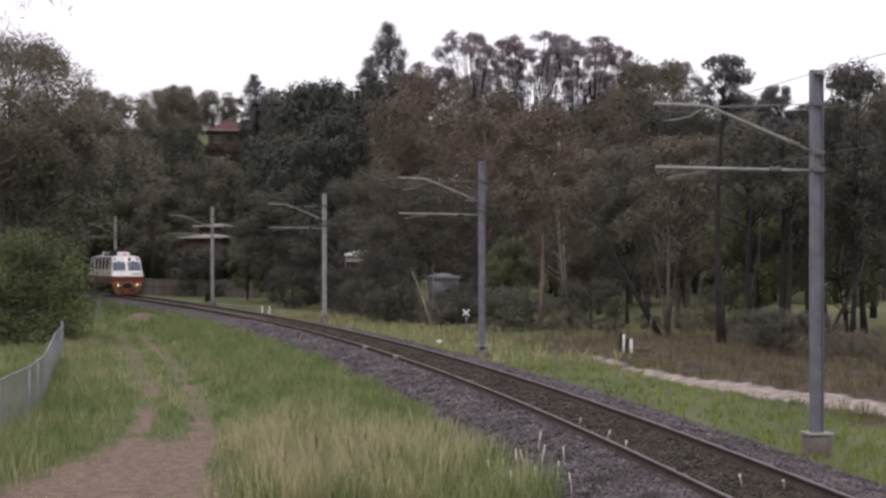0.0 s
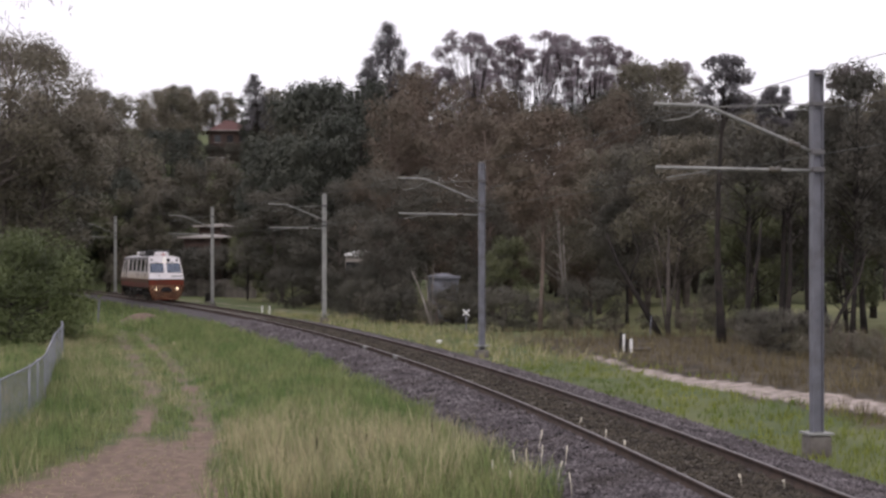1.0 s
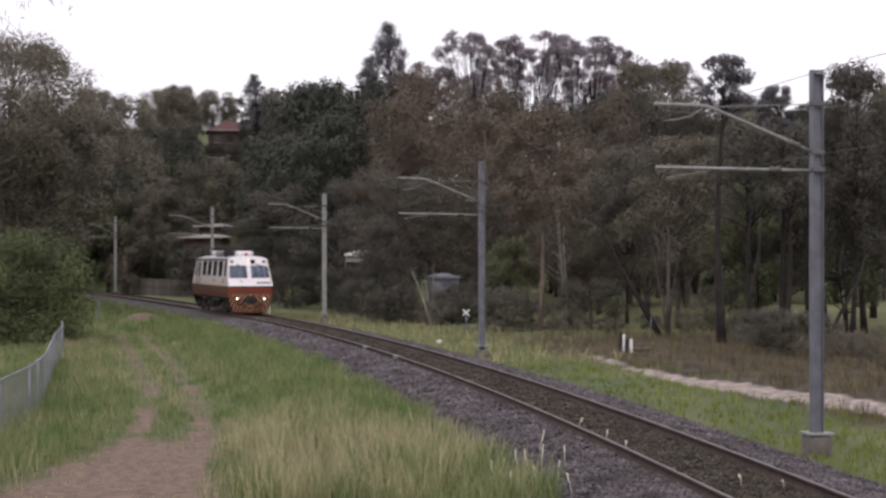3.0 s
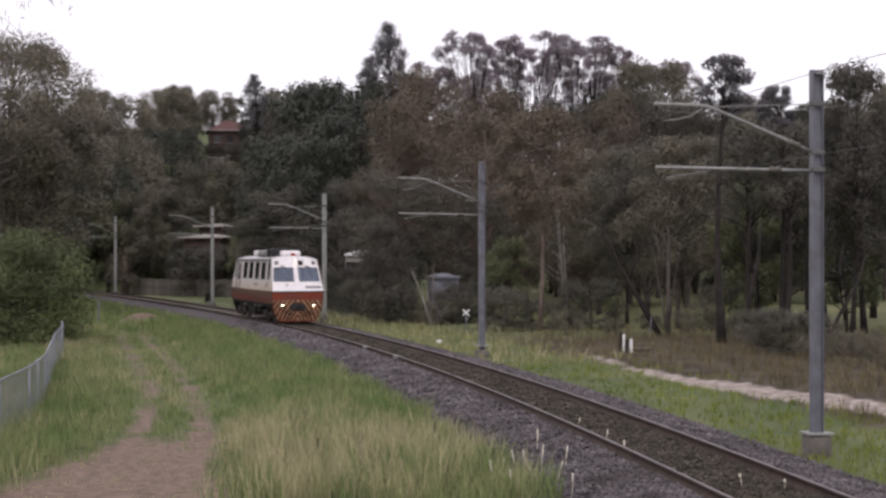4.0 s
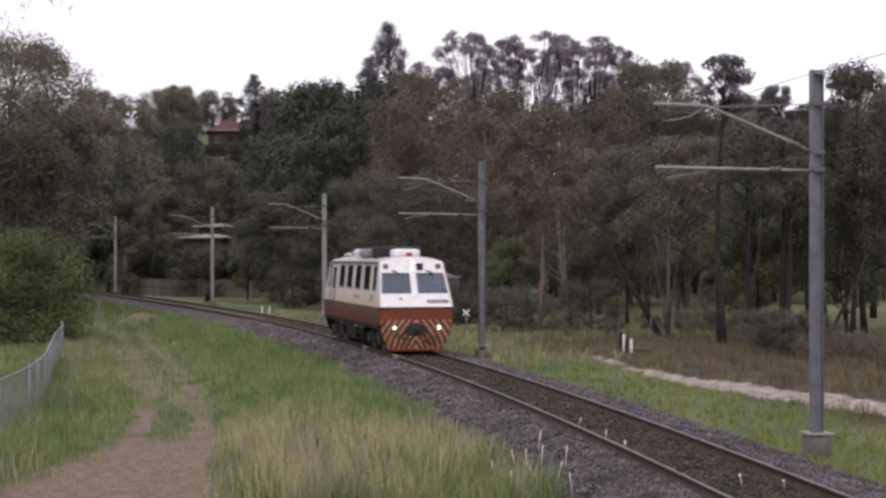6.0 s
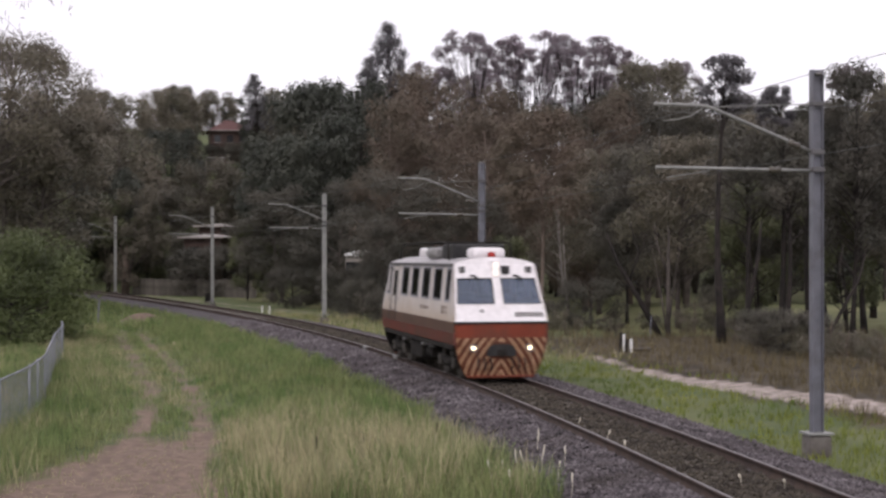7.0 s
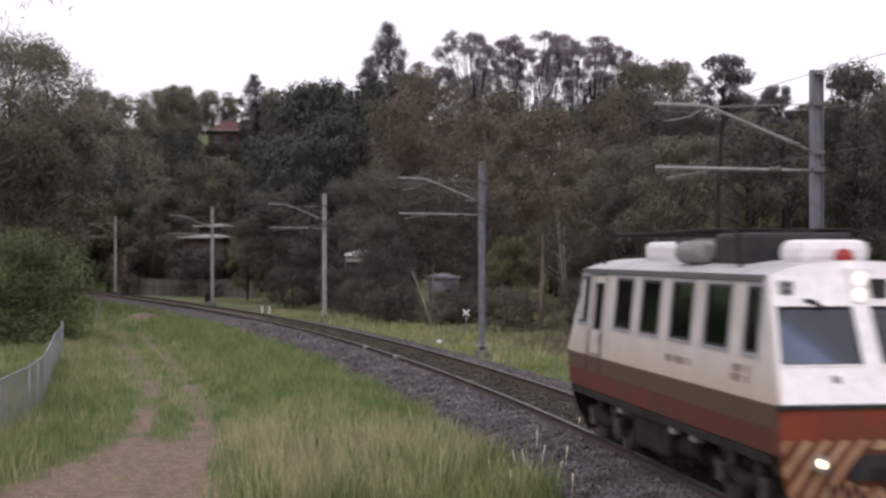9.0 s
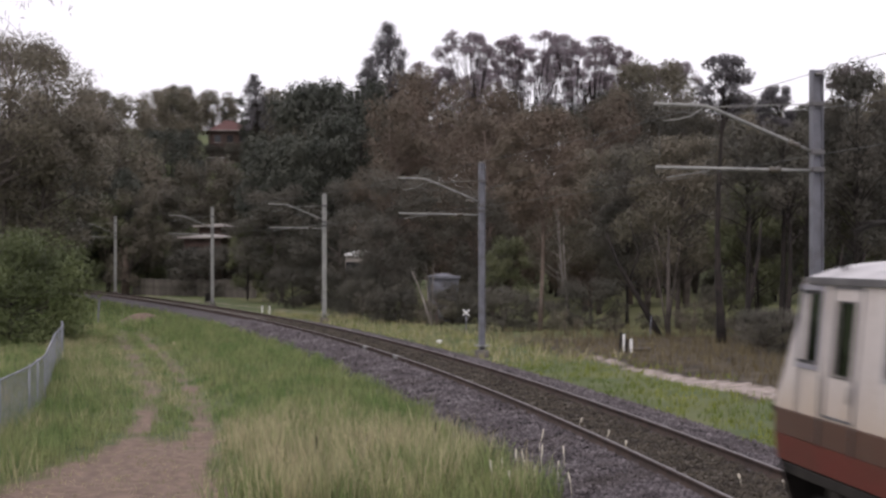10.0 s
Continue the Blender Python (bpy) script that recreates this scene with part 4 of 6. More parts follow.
# distance of the car's nose along the line, every so often
NOSE = [(0.0, 128.45), (0.5, 120.75), (1.0, 113.3), (1.5, 106.3), (2.0, 99.65), (2.5, 93.25), (4.0, 74.65), (4.5, 68.75), (5.0, 62.8),
        (5.5, 56.95), (7.0, 39.3), (7.5, 33.55), (8.0, 27.85), (8.5, 22.25), (9.0, 16.6), (9.5, 11.1), (10.0, 5.45)]


def nose_at(t):
    """Smooth distance: a cubic through the whole run plus the small rest."""
    ts, ss = np.array([r[0] for r in NOSE]), np.array([r[1] for r in NOSE])
    return float(np.polyval(np.polyfit(ts, ss, 4), t))


def car_pose(t):
    s = nose_at(t)
    a, b = on_track(s + 1.95), on_track(s + CAR_L - 1.95)
    u = (a - b).normalized()
    mid = a + u * (1.95 - HL)
    return pose(mid.x, mid.y, 0.0, 0, 0, math.degrees(math.atan2(u.y, u.x)))


def motions():
    walk(CAR, [(k * 0.1, car_pose(k * 0.1)) for k in range(101)])
    s0 = nose_at(0.0)
    for ws, x in WHEELS:
        walk(ws, [(k / 30, pose(x, 0, 0.418, 0, math.degrees((s0 - nose_at(k / 30)) / 0.418), 0)) for k in range(301)])
    for weed, (x, y, z, turn), k in WEEDS:
        walk(weed, [(t * 0.5, pose(x, y, z, 5 * math.sin(t * 1.9 + k), 7 * math.sin(t * 1.3 + 2.1 * k), turn)) for t in range(21)])


# ---------------- trees ----------------


def leaf_mesh(name, centres, length, width, rng, mat, droop=0.5, facing=None):
    """Small pointed leaves; facing turns most of them outwards, as leaves turn to the light."""
    n = len(centres)
    d = rng.normal(size=(n, 3))
    d[:, 2] -= droop * 1.5
    if facing is not None:
        f = facing + rng.normal(size=(n, 3)) * 0.34
        f /= np.linalg.norm(f, axis=1)[:, None]
        d -= f * (d * f).sum(1)[:, None]
        d /= np.linalg.norm(d, axis=1)[:, None]
        s = np.cross(f, d)
    else:
        d /= np.linalg.norm(d, axis=1)[:, None]
        s = np.cross(d, rng.normal(size=(n, 3)))
    s /= np.linalg.norm(s, axis=1)[:, None]
    k = (0.7 + 0.6 * rng.rand(n))[:, None]
    dl, sw = d * length * k / 2, s * width * k / 2
    v = np.stack([centres - dl - sw * 0.6, centres - dl * 0.1 + sw, centres + dl], 1).reshape(-1, 3)
    return grid_mesh(name, v, np.arange(3 * n).reshape(n, 3), mat)


def clump_points(rng, centre, radius, n, flat=0.7, dome=0.0):
    """Leaf places in one clump, denser towards its skin, and the way out at each; dome keeps them off the underside."""
    p = rng.normal(size=(n, 3))
    p[:, 2] = np.where((p[:, 2] < 0) & (rng.rand(n) < dome), -p[:, 2], p[:, 2])
    p /= np.linalg.norm(p, axis=1)[:, None]
    out = p + np.array([0, 0, 0.45])
    p = p * (rng.rand(n) ** 0.33)[:, None]
    return np.asarray(centre) + p * radius * np.array([1, 1, flat]), out / np.linalg.norm(out, axis=1)[:, None]


# half-width of the tall narrow tree at steps down from its tip, as a share of its height
PLUME = ([0, 0.04, 0.09, 0.15, 0.22, 0.30, 0.45], [0.014, 0.040, 0.064, 0.094, 0.085, 0.105, 0.12])


def make_tree(name, seed, height, base, radius, style, bark, leaf, label, leaves=6500, clumps=55, leaf_size=(0.34, 0.12), lean=0.04, fork=1, trunk=1.0):
    """A tapered, branching trunk and a crown of leaf clumps. base: height of the lowest leaves; radius: of the crown."""
    rng = np.random.RandomState(seed)
    th = empty(name, pose(0, -400 - 3 * seed, 0), label, "tree" if style != "bush" else "bush")
    bm = bmesh.new()
    twigs = bmesh.new()
    r0 = (0.0125 * height + 0.03) * trunk
    stems = []
    for f in range(fork):
        ph = rng.rand() * 6.28
        dirv = np.array([math.cos(ph), math.sin(ph)]) * (lean * height if fork == 1 else 0.13 * height if style != "umbrella" else 0.32 * radius)
        ks = np.linspace(0, 1, 8)
        topz = height * (0.93 if style != "umbrella" else 0.80)
        bend = rng.normal(size=2) * 0.02 * height
        pts = np.c_[dirv[0] * ks ** 1.3 + bend[0] * np.sin(ks * 3.1), dirv[1] * ks ** 1.3 + bend[1] * np.sin(ks * 4.0), ks * topz - 0.25 * (ks == 0)]
        rr = [r0 / math.sqrt(fork) * (1 - 0.82 * k) * (1.35 if k == 0 else 1) for k in ks]
        tube([tuple(p) for p in pts], rr, 7, bm)
        if fork > 1:
            part("stem", bm, bark, th)
            bm = bmesh.new()
        stems.append((pts, rr))
    ends = []
    # umbrella crowns are two to four domes of foliage held up on long limbs
    domes = [(0.58 * radius * math.cos(q), 0.58 * radius * math.sin(q), radius * (0.50 + 0.16 * rng.rand()), rng.rand()) for q in (0.4, 2.3, 4.2)]
    for c in range(clumps):
        pts, rr = stems[c % fork]
        u = rng.rand()
        ang, rad = rng.rand() * 6.283, math.sqrt(rng.rand())
        if style == "umbrella":
            dx, dy, dr, up = domes[c % 3]
            low = c % 5 > 2
            z = height - dr * (0.22 + 0.35 * up) - 1.05 * dr * rad ** 2 - (dr * (0.7 + 2.4 * u) if low else 0)
            ends.append((np.array([dx + dr * rad * math.cos(ang), dy + dr * rad * math.sin(ang), z]), c % fork, low))
            continue
        if style == "plume":
            z = base + (height - base) * (0.02 + 0.97 * u)
            rho = height * np.interp(1 - z / height, *PLUME) * (0.15 + 0.75 * rad)
        elif style == "bush":
            z = height * (0.06 + 0.86 * u)
            rho = radius * math.sqrt(max(0.05, 1 - ((z / height - 0.35) / 0.68) ** 2)) * (0.3 + 0.7 * rad)
        else:
            z = base + (height - base) * (0.02 + 0.95 * u)
            q = (z - base) / (height - base)
            rho = radius * math.sqrt(max(0.04, 1 - ((q - 0.42) / 0.6) ** 2)) * (0.3 + 0.7 * rad)
        k = min(0.98, z / pts[-1, 2]) if pts[-1, 2] else 1
        ax = np.array([np.interp(k, np.linspace(0, 1, 8), pts[:, q]) for q in range(2)])
        ends.append((np.array([ax[0] + rho * math.cos(ang), ax[1] + rho * math.sin(ang), z]), c % fork, False))
    per = 2 * leaves // clumps
    cs, outs = [], []
    for i, (e, f, low) in enumerate(ends):
        pts, rr = stems[f]
        if style != "bush" or i % 3 == 0:
            hd = math.hypot(e[0], e[1])
            zt = max(0.12 * height, e[2] - 0.35 * hd - 0.12 * height * rng.rand())
            if style == "umbrella":
                zt = height * (0.55 + 0.22 * rng.rand())
            k = min(0.95, zt / pts[-1, 2])
            st = np.array([np.interp(k, np.linspace(0, 1, 8), pts[:, q]) for q in range(3)])
            rs = np.interp(k, np.linspace(0, 1, 8), rr) * 0.5
            mid = st * 0.5 + e * 0.5 + rng.normal(size=3) * 0.05 * radius - np.array([0, 0, 0.02 * height if style == "umbrella" else 0])
            tube([tuple(st), tuple(mid), tuple(e)], [rs, rs * 0.6, 0.012], 5, twigs, False)
        if style == "umbrella":
            size, many, flat, dome = radius * (0.13 + 0.08 * rng.rand()), 0.6 if low else 1.25, 0.72, 0.6
        elif style == "plume":
            size, many, flat, dome = height * (0.017 + 0.012 * rng.rand()), 1.0, 1.25, 0.3
        else:
            size, many, flat, dome = radius * (0.20 + 0.16 * rng.rand()) * 1.05, 1.0, 0.8, 0.35
        p, o = clump_points(rng, e, size, int(per * many * (0.7 + 0.6 * rng.rand())), flat, dome)
        cs.append(p)
        outs.append(o)
    if fork == 1:
        part("trunk", bm, bark, th)
    else:
        bm.free()
    part("limb_wood", twigs, bark, th)["kind"] = "stuff"
    part("crown", leaf_mesh("crown", np.concatenate(cs), leaf_size[0] * 0.8, leaf_size[1] * 1.05, rng, leaf, 0.5, np.concatenate(outs)), None, th)
    return th


PROTO = {
    "gum": make_tree("gum_tree", 11, 12.0, 3.6, 3.6, "oval", M_BARK, M_LEAF, "tall eucalyptus with olive drooping leaves and grey trunk", 8500, 60, (0.27, 0.13)),
    "gum_b": make_tree("gum_tree", 12, 13.0, 4.5, 3.4, "oval", M_BARK_DARK, M_LEAF_DARK, "dark eucalyptus with a slim black trunk", 8500, 60, (0.27, 0.13)),
    "gum_c": make_tree("gum_tree", 13, 12.0, 2.8, 4.0, "oval", M_BARK, M_LEAF_DARK, "spreading dark green eucalyptus with forked stems", 10000, 70, (0.27, 0.13), fork=2),
    "brown": make_tree("she_oak", 14, 13.5, 1.6, 4.0, "oval", M_BARK_BROWN, M_LEAF_BROWN, "dense brownish she-oak with fine drooping foliage", 9000, 80, (0.36, 0.11)),
    "brown_b": make_tree("she_oak", 15, 14.0, 2.5, 3.4, "oval", M_BARK_BROWN, M_LEAF_BROWN, "tall brownish she-oak with a reddish trunk", 8000, 70, (0.36, 0.11), fork=2),
    "umbrella": make_tree("gum_tree", 16, 22.0, 14, 3.3, "umbrella", M_BARK_DARK, M_LEAF_GREY, "tall open-crowned gum with bare upper limbs", 5200, 110, (0.24, 0.10), fork=3, trunk=1.0),
    "umbrella_b": make_tree("gum_tree", 17, 21.0, 14, 2.9, "umbrella", M_BARK_DARK, M_LEAF_GREY, "tall open-crowned gum with bare upper limbs", 4800, 100, (0.24, 0.10), fork=3, trunk=1.0),
    "cone": make_tree("tall_tree", 18, 27.0, 15, 2.2, "plume", M_BARK_DARK, M_LEAF_BLUE, "tall grey-green narrow tree rising above the woods", 6600, 130, (0.32, 0.14), 0.005),
    "round": make_tree("gum_tree", 19, 14.0, 2.0, 5.0, "oval", M_BARK_DARK, M_LEAF_DEEP, "broad dark rounded eucalyptus on the slope", 7500, 70, (0.5, 0.2)),
    "hill": make_tree("gum_tree", 20, 13.0, 1.5, 4.8, "oval", M_BARK, M_LEAF, "olive green hillside eucalyptus", 6500, 64, (0.55, 0.2), fork=2),
    "bush": make_tree("bush", 21, 3.0, 0, 2.0, "bush", M_BARK_DARK, M_LEAF_DARK, "dark green rounded shrub under the trees", 4200, 46, (0.2, 0.08)),
    "bush_b": make_tree("bush", 22, 4.9, 0, 3.0, "bush", M_BARK_DARK, M_LEAF_GREEN, "large fresh green bush beside the track", 16000, 110, (0.2, 0.08)),
    "mast": make_tree("gum_tree", 27, 11.5, 9.2, 1.05, "oval", M_BARK_DARK, M_LEAF_BLUE, "very straight black-trunked gum with a small high crown", 2400, 36, (0.20, 0.09), 0.004),
    "poled": make_tree("gum_tree", 28, 13.0, 6.4, 3.2, "oval", M_BARK_BROWN, M_LEAF_BROWN, "tall gum with a long bare pinkish-brown trunk", 7000, 60, (0.34, 0.12), 0.012, trunk=0.85),
    "sparse": make_tree("gum_tree", 26, 13.0, 6.5, 3.6, "oval", M_BARK, M_LEAF, "open sparse-crowned gum with sky showing through", 3800, 58, (0.30, 0.085)),
    "scrub": make_tree("shrub", 25, 1.5, 0, 1.0, "bush", M_BARK_BROWN, M_LEAF, "low straggly olive-brown shrub beyond the path", 1500, 22, (0.13, 0.045)),
    "black": make_tree("gum_tree", 24, 11.0, 6.2, 2.4, "oval", M_BARK_DARK, M_LEAF_DARK, "gum with a straight blackened trunk beyond the path", 2600, 34, (0.3, 0.1), 0.01),
    "fresh": make_tree("small_tree", 29, 7.0, 1.2, 2.4, "oval", M_BARK_DARK, M_LEAF_OLIVE, "small olive-green tree among darker woods", 5200, 48, (0.24, 0.11), fork=2),
    "thin": make_tree("sapling_tree", 23, 9.0, 3.2, 2.2, "oval", M_BARK_PALE, M_LEAF, "thin pale-stemmed gum sapling", 2600, 34, (0.26, 0.09), fork=3),
}
USED = {}
TOP = {}
for _k, _t in PROTO.items():
    _c = next(o for o in _t.children if o.name.startswith("crown"))
    _v = np.empty(len(_c.data.vertices) * 3, np.float32)
    _c.data.vertices.foreach_get("co", _v)
    TOP[_k] = float(np.percentile(_v[2::3], 99.6))

EYE_F, HORIZON, MID = 2734.0, 450.56, 784.0


def plant(kind, x, y, height, turn=0.0, wide=1.0, ground=None):
    """A tree of that kind and height at x, y."""
    th = PROTO[kind]
    h0 = TOP[kind]
    k = height / h0
    z = float(ground_z(x, y)) - 0.05 if ground is None else ground
    if kind in USED:
        w0, k0 = USED[kind]
        return copy_thing(th, pose(x, y, z, 0, 0, turn) @ Matrix.Diagonal((k * wide / w0, k * wide / w0, k / k0, 1)))
    USED[kind] = (k * wide, k)
    th.matrix_basis = pose(x, y, z, 0, 0, turn) @ Matrix.Diagonal((k * wide, k * wide, k, 1))
    return th


def grove():
    rng = np.random.RandomState(5)

    def row(kind, px, top, dist, wide=1.0):
        """A tree seen along one bearing, whose crown reaches a given line of sight."""
        x = (px - MID) / EYE_F * dist
        z = float(ground_z(x, dist))
        plant(kind, x, dist, EYE_Z + (HORIZON - top) / EYE_F * dist - z, rng.rand() * 360, wide)

    # woods beyond the gravel path
    for r in (("mast", 1278, 97, 62, 1.0), ("mast", 1380, 150, 66, 0.9), ("black", 1390, 215, 64, 0.9), ("black", 1432, 220, 69, 0.9), ("black", 1322, 240, 66, 0.9), ("black", 1530, 200, 71, 1.0),
              ("gum_b", 1508, 114, 66, 0.7), ("gum_c", 1212, 160, 118, 0.8), ("gum_b", 1332, 166, 112, 0.8), ("gum_b", 1462, 178, 78, 0.8), ("brown", 1045, 225, 110, 0.9), ("gum", 1200, 240, 78, 1.0),
              ("gum_c", 1395, 215, 80, 1.0), ("gum_b", 1450, 205, 88, 1.0), ("gum", 1325, 200, 86, 1.0), ("gum", 1600, 160, 72, 0.9), ("gum_b", 1545, 185, 92, 1.0), ("gum_c", 1145, 250, 92, 1.0)):
        row(*r)
    # the second row of those woods
    for r in (("gum", 1060, 265, 98, 1.0), ("poled", 955, 190, 74, 0.9), ("brown", 1035, 185, 104, 0.9), ("brown", 1115, 165, 118, 0.8), ("gum_c", 1215, 175, 112, 0.9), ("round", 1370, 195, 125, 0.9),
              ("round", 1480, 190, 120, 0.9), ("gum_c", 1565, 140, 128, 0.6), ("gum", 1165, 106, 135, 0.75), ("gum", 1650, 140, 90, 1.0), ("brown", 1450, 200, 140, 1.0), ("gum_c", 1300, 190, 140, 1.0),
              ("brown", 870, 200, 96, 1.0), ("brown", 775, 124, 112, 1.0), ("brown", 850, 155, 120, 1.0), ("brown_b", 715, 175, 104, 0.9), ("brown", 930, 195, 124, 1.0), ("round", 985, 188, 138, 0.8)):
        row(*r)
    # stragglers between
    for r in (("round", 1085, 165, 145, 0.8), ("gum_c", 905, 182, 136, 0.7), ("gum_c", 690, 390, 88, 0.9), ("gum_c", 690, 300, 92, 0.9), ("gum_c", 1230, 200, 150, 1.0), ("thin", 1010, 330, 82, 1.0),
              ("gum_c", 845, 330, 92, 0.8), ("gum_b", 1110, 300, 84, 0.8)):
        row(*r)
    # fresher green small trees between
    for r in (("fresh", 893, 418, 86, 0.9), ("fresh", 412, 288, 218, 0.7), ("fresh", 438, 392, 128, 0.8), ("fresh", 25, 290, 112, 1.0), ("fresh", 95, 330, 126, 1.0), ("fresh", 1500, 288, 72, 0.7),
              ("fresh", 1345, 322, 74, 0.8), ("fresh", 262, 372, 152, 0.9), ("fresh", 480, 430, 124, 0.8), ("fresh", 190, 345, 148, 0.9)):
        row(*r)
    # tall open gums behind
    for r in (("umbrella", 834, 55, 135, 0.80), ("umbrella_b", 930, 58, 140, 1.0), ("umbrella", 1022, 58, 138, 0.95), ("umbrella_b", 1074, 74, 150, 0.75), ("umbrella_b", 770, 110, 150, 0.8), ("umbrella_b", 883, 96, 152, 0.85),
              ("umbrella", 975, 100, 150, 0.85), ("umbrella_b", 1048, 118, 146, 0.8), ("umbrella", 850, 128, 148, 0.7), ("umbrella_b", 1130, 106, 140, 0.8), ("umbrella", 1180, 108, 145, 0.9), ("cone", 687, 42, 158, 1.0),
              ("cone", 651, 100, 162, 0.85), ("cone", 450, 132, 238, 1.25), ("umbrella_b", 1500, 112, 124, 0.7)):
        row(*r)
    # dark trees left of the middle and on the slope
    for r in (("round", 600, 148, 150, 1.0), ("round", 540, 160, 160, 0.9), ("round", 640, 200, 130, 0.9), ("round", 500, 250, 140, 0.8), ("gum_c", 600, 320, 108, 1.1), ("gum_c", 500, 330, 122, 1.1),
              ("round", 560, 240, 125, 0.9), ("gum_c", 482, 380, 128, 1.0), ("gum_c", 290, 330, 166, 1.1), ("hill", 340, 280, 170, 1.0), ("hill", 240, 240, 175, 1.0), ("hill", 150, 250, 165, 1.0),
              ("hill", 60, 230, 170, 1.0), ("hill", -20, 250, 160, 1.0), ("hill", 120, 195, 200, 1.1), ("hill", 210, 165, 230, 1.1), ("hill", 290, 158, 250, 1.0), ("round", 322, 152, 264, 0.8)):
        row(*r)
    # the crest of the slope and its foot
    for r in (("hill", 395, 160, 280, 1.0), ("round", 470, 180, 255, 0.9), ("hill", 520, 160, 262, 1.0), ("round", 575, 146, 270, 0.9), ("hill", 180, 158, 270, 1.1), ("hill", 40, 192, 240, 1.1),
              ("round", 300, 230, 200, 0.9), ("round", 470, 250, 190, 0.9), ("hill", 430, 300, 175, 0.8), ("round", 190, 300, 150, 0.9), ("round", 90, 290, 145, 0.9), ("hill", 226, 330, 146, 0.8),
              ("gum_c", 60, 330, 128, 1.1), ("gum_c", 120, 340, 150, 1.1), ("round", 650, 175, 200, 1.0), ("round", 700, 165, 180, 1.0), ("hill", 750, 140, 210, 1.0), ("hill", 340, 180, 300, 1.1)):
        row(*r)
    # round the house on the slope
    for r in (("hill", 275, 156, 262, 0.8), ("round", 415, 172, 285, 0.8), ("hill", 486, 176, 250, 0.8), ("hill", 320, 154, 266, 0.7), ("hill", 342, 250, 236, 0.7), ("round", 458, 235, 240, 0.6),
              ("bush", 380, 256, 256.5, 0.9), ("bush", 424, 250, 257, 0.8), ("hill", 130, 178, 212, 1.1), ("hill", 15, 200, 215, 1.0)):
        row(*r)
    # sparse gum reaching in over the bush
    for r in (("sparse", 12, 58, 92, 0.9), ("sparse", -40, 48, 88, 1.0), ("sparse", 80, 80, 98, 0.7), ("umbrella", 50, 78, 102, 0.9), ("gum", 70, 205, 94, 1.1), ("gum_c", 112, 200, 152, 0.9),
              ("gum_c", 20, 240, 100, 1.2)):
        row(*r)
    # shrubs

    def shrub(px, base, h, kind):
        d = (EYE_Z - GROUND) * EYE_F / (base - HORIZON)
        plant(kind, (px - MID) / EYE_F * d, d, h, rng.rand() * 360, 0.85 + 0.25 * rng.rand())

    for r in ((18, 612, 4.8, "bush_b"), (-45, 600, 4.6, "bush_b"), (1045, 588, 2.6, "bush"), (1400, 640, 1.3, "scrub"), (1345, 620, 1.0, "scrub"), (1230, 600, 1.6, "scrub"),
              (1500, 655, 1.1, "scrub"), (1440, 648, 0.9, "scrub"), (1556, 668, 1.1, "scrub"), (1375, 636, 0.8, "scrub"), (1300, 612, 1.0, "scrub"), (1470, 640, 1.3, "scrub"),
              (1530, 640, 1.0, "scrub"), (366, 524.5, 4.5, "bush"), (338, 522.5, 4.4, "bush"), (400, 525, 4.7, "bush"), (690, 570, 2.6, "bush"), (640, 562, 2.4, "bush"),
              (700, 573, 2.0, "bush"), (890, 590, 2.2, "bush"), (520, 545, 3.0, "bush"), (560, 540, 2.6, "bush"), (1285, 590, 2.4, "bush"), (1388, 640, 1.7, "bush")):
        shrub(*r)
    for r in ((1352, 626, 1.5, "bush"), (1425, 636, 1.5, "bush"), (620, 540, 3.6, "bush"), (830, 570, 2.4, "bush"), (960, 590, 1.6, "bush"), (300, 513, 3.6, "bush"),
              (445, 514, 3.6, "bush"), (262, 510, 3.6, "bush"), (160, 500, 3.5, "bush"), (772, 577, 1.5, "scrub"), (800, 575, 1.9, "bush"), (815, 572, 1.3, "scrub"),
              (738, 574, 1.1, "scrub"), (640, 551, 2.9, "bush"), (612, 552, 3.2, "bush"), (1150, 596, 1.0, "scrub"), (1000, 600, 1.2, "scrub"), (1080, 604, 0.9, "scrub")):
        shrub(*r)
    for k in range(11):
        shrub(985 + 62 * k, 519 - 3 * (k % 3), 4.6 + 0.7 * ((k * 7) % 4), "bush")


grove()

# ---------------- grass ----------------


def blades(name, x, y, height, width, rng, mat, label):
    n = len(x)
    z = ground_z(x, y) - 0.02
    a = rng.rand(n) * math.pi
    h = height * (0.5 + 0.8 * rng.rand(n))
    lx, ly = rng.normal(size=n) * 0.28 * h, rng.normal(size=n) * 0.28 * h
    cx, sx = np.cos(a) * width / 2, np.sin(a) * width / 2
    v = np.stack([np.c_[x - cx, y - sx, z], np.c_[x + cx, y + sx, z], np.c_[x + lx * 0.45 + cx * 0.8, y + ly * 0.45 + sx * 0.8, z + h * 0.6],
                  np.c_[x + lx * 0.45 - cx * 0.8, y + ly * 0.45 - sx * 0.8, z + h * 0.6], np.c_[x + lx, y + ly, z + h]], 1).reshape(-1, 3)
    k = np.arange(n) * 5
    me = bpy.data.meshes.new(name)
    tri = np.c_[k + 3, k + 2, k + 4]
    me.from_pydata(v.tolist(), [], np.c_[k, k + 1, k + 2, k + 3].tolist() + tri.tolist())
    me.materials.append(mat)
    tagged(new(name, me), label, "grass", kind="stuff")


M_STRAW = material("brown_straw", (0.085, 0.068, 0.038), (0.19, 0.155, 0.085), 0.8, 3.0, 0.85, bump=0, island=0.5, translucent=0.2)


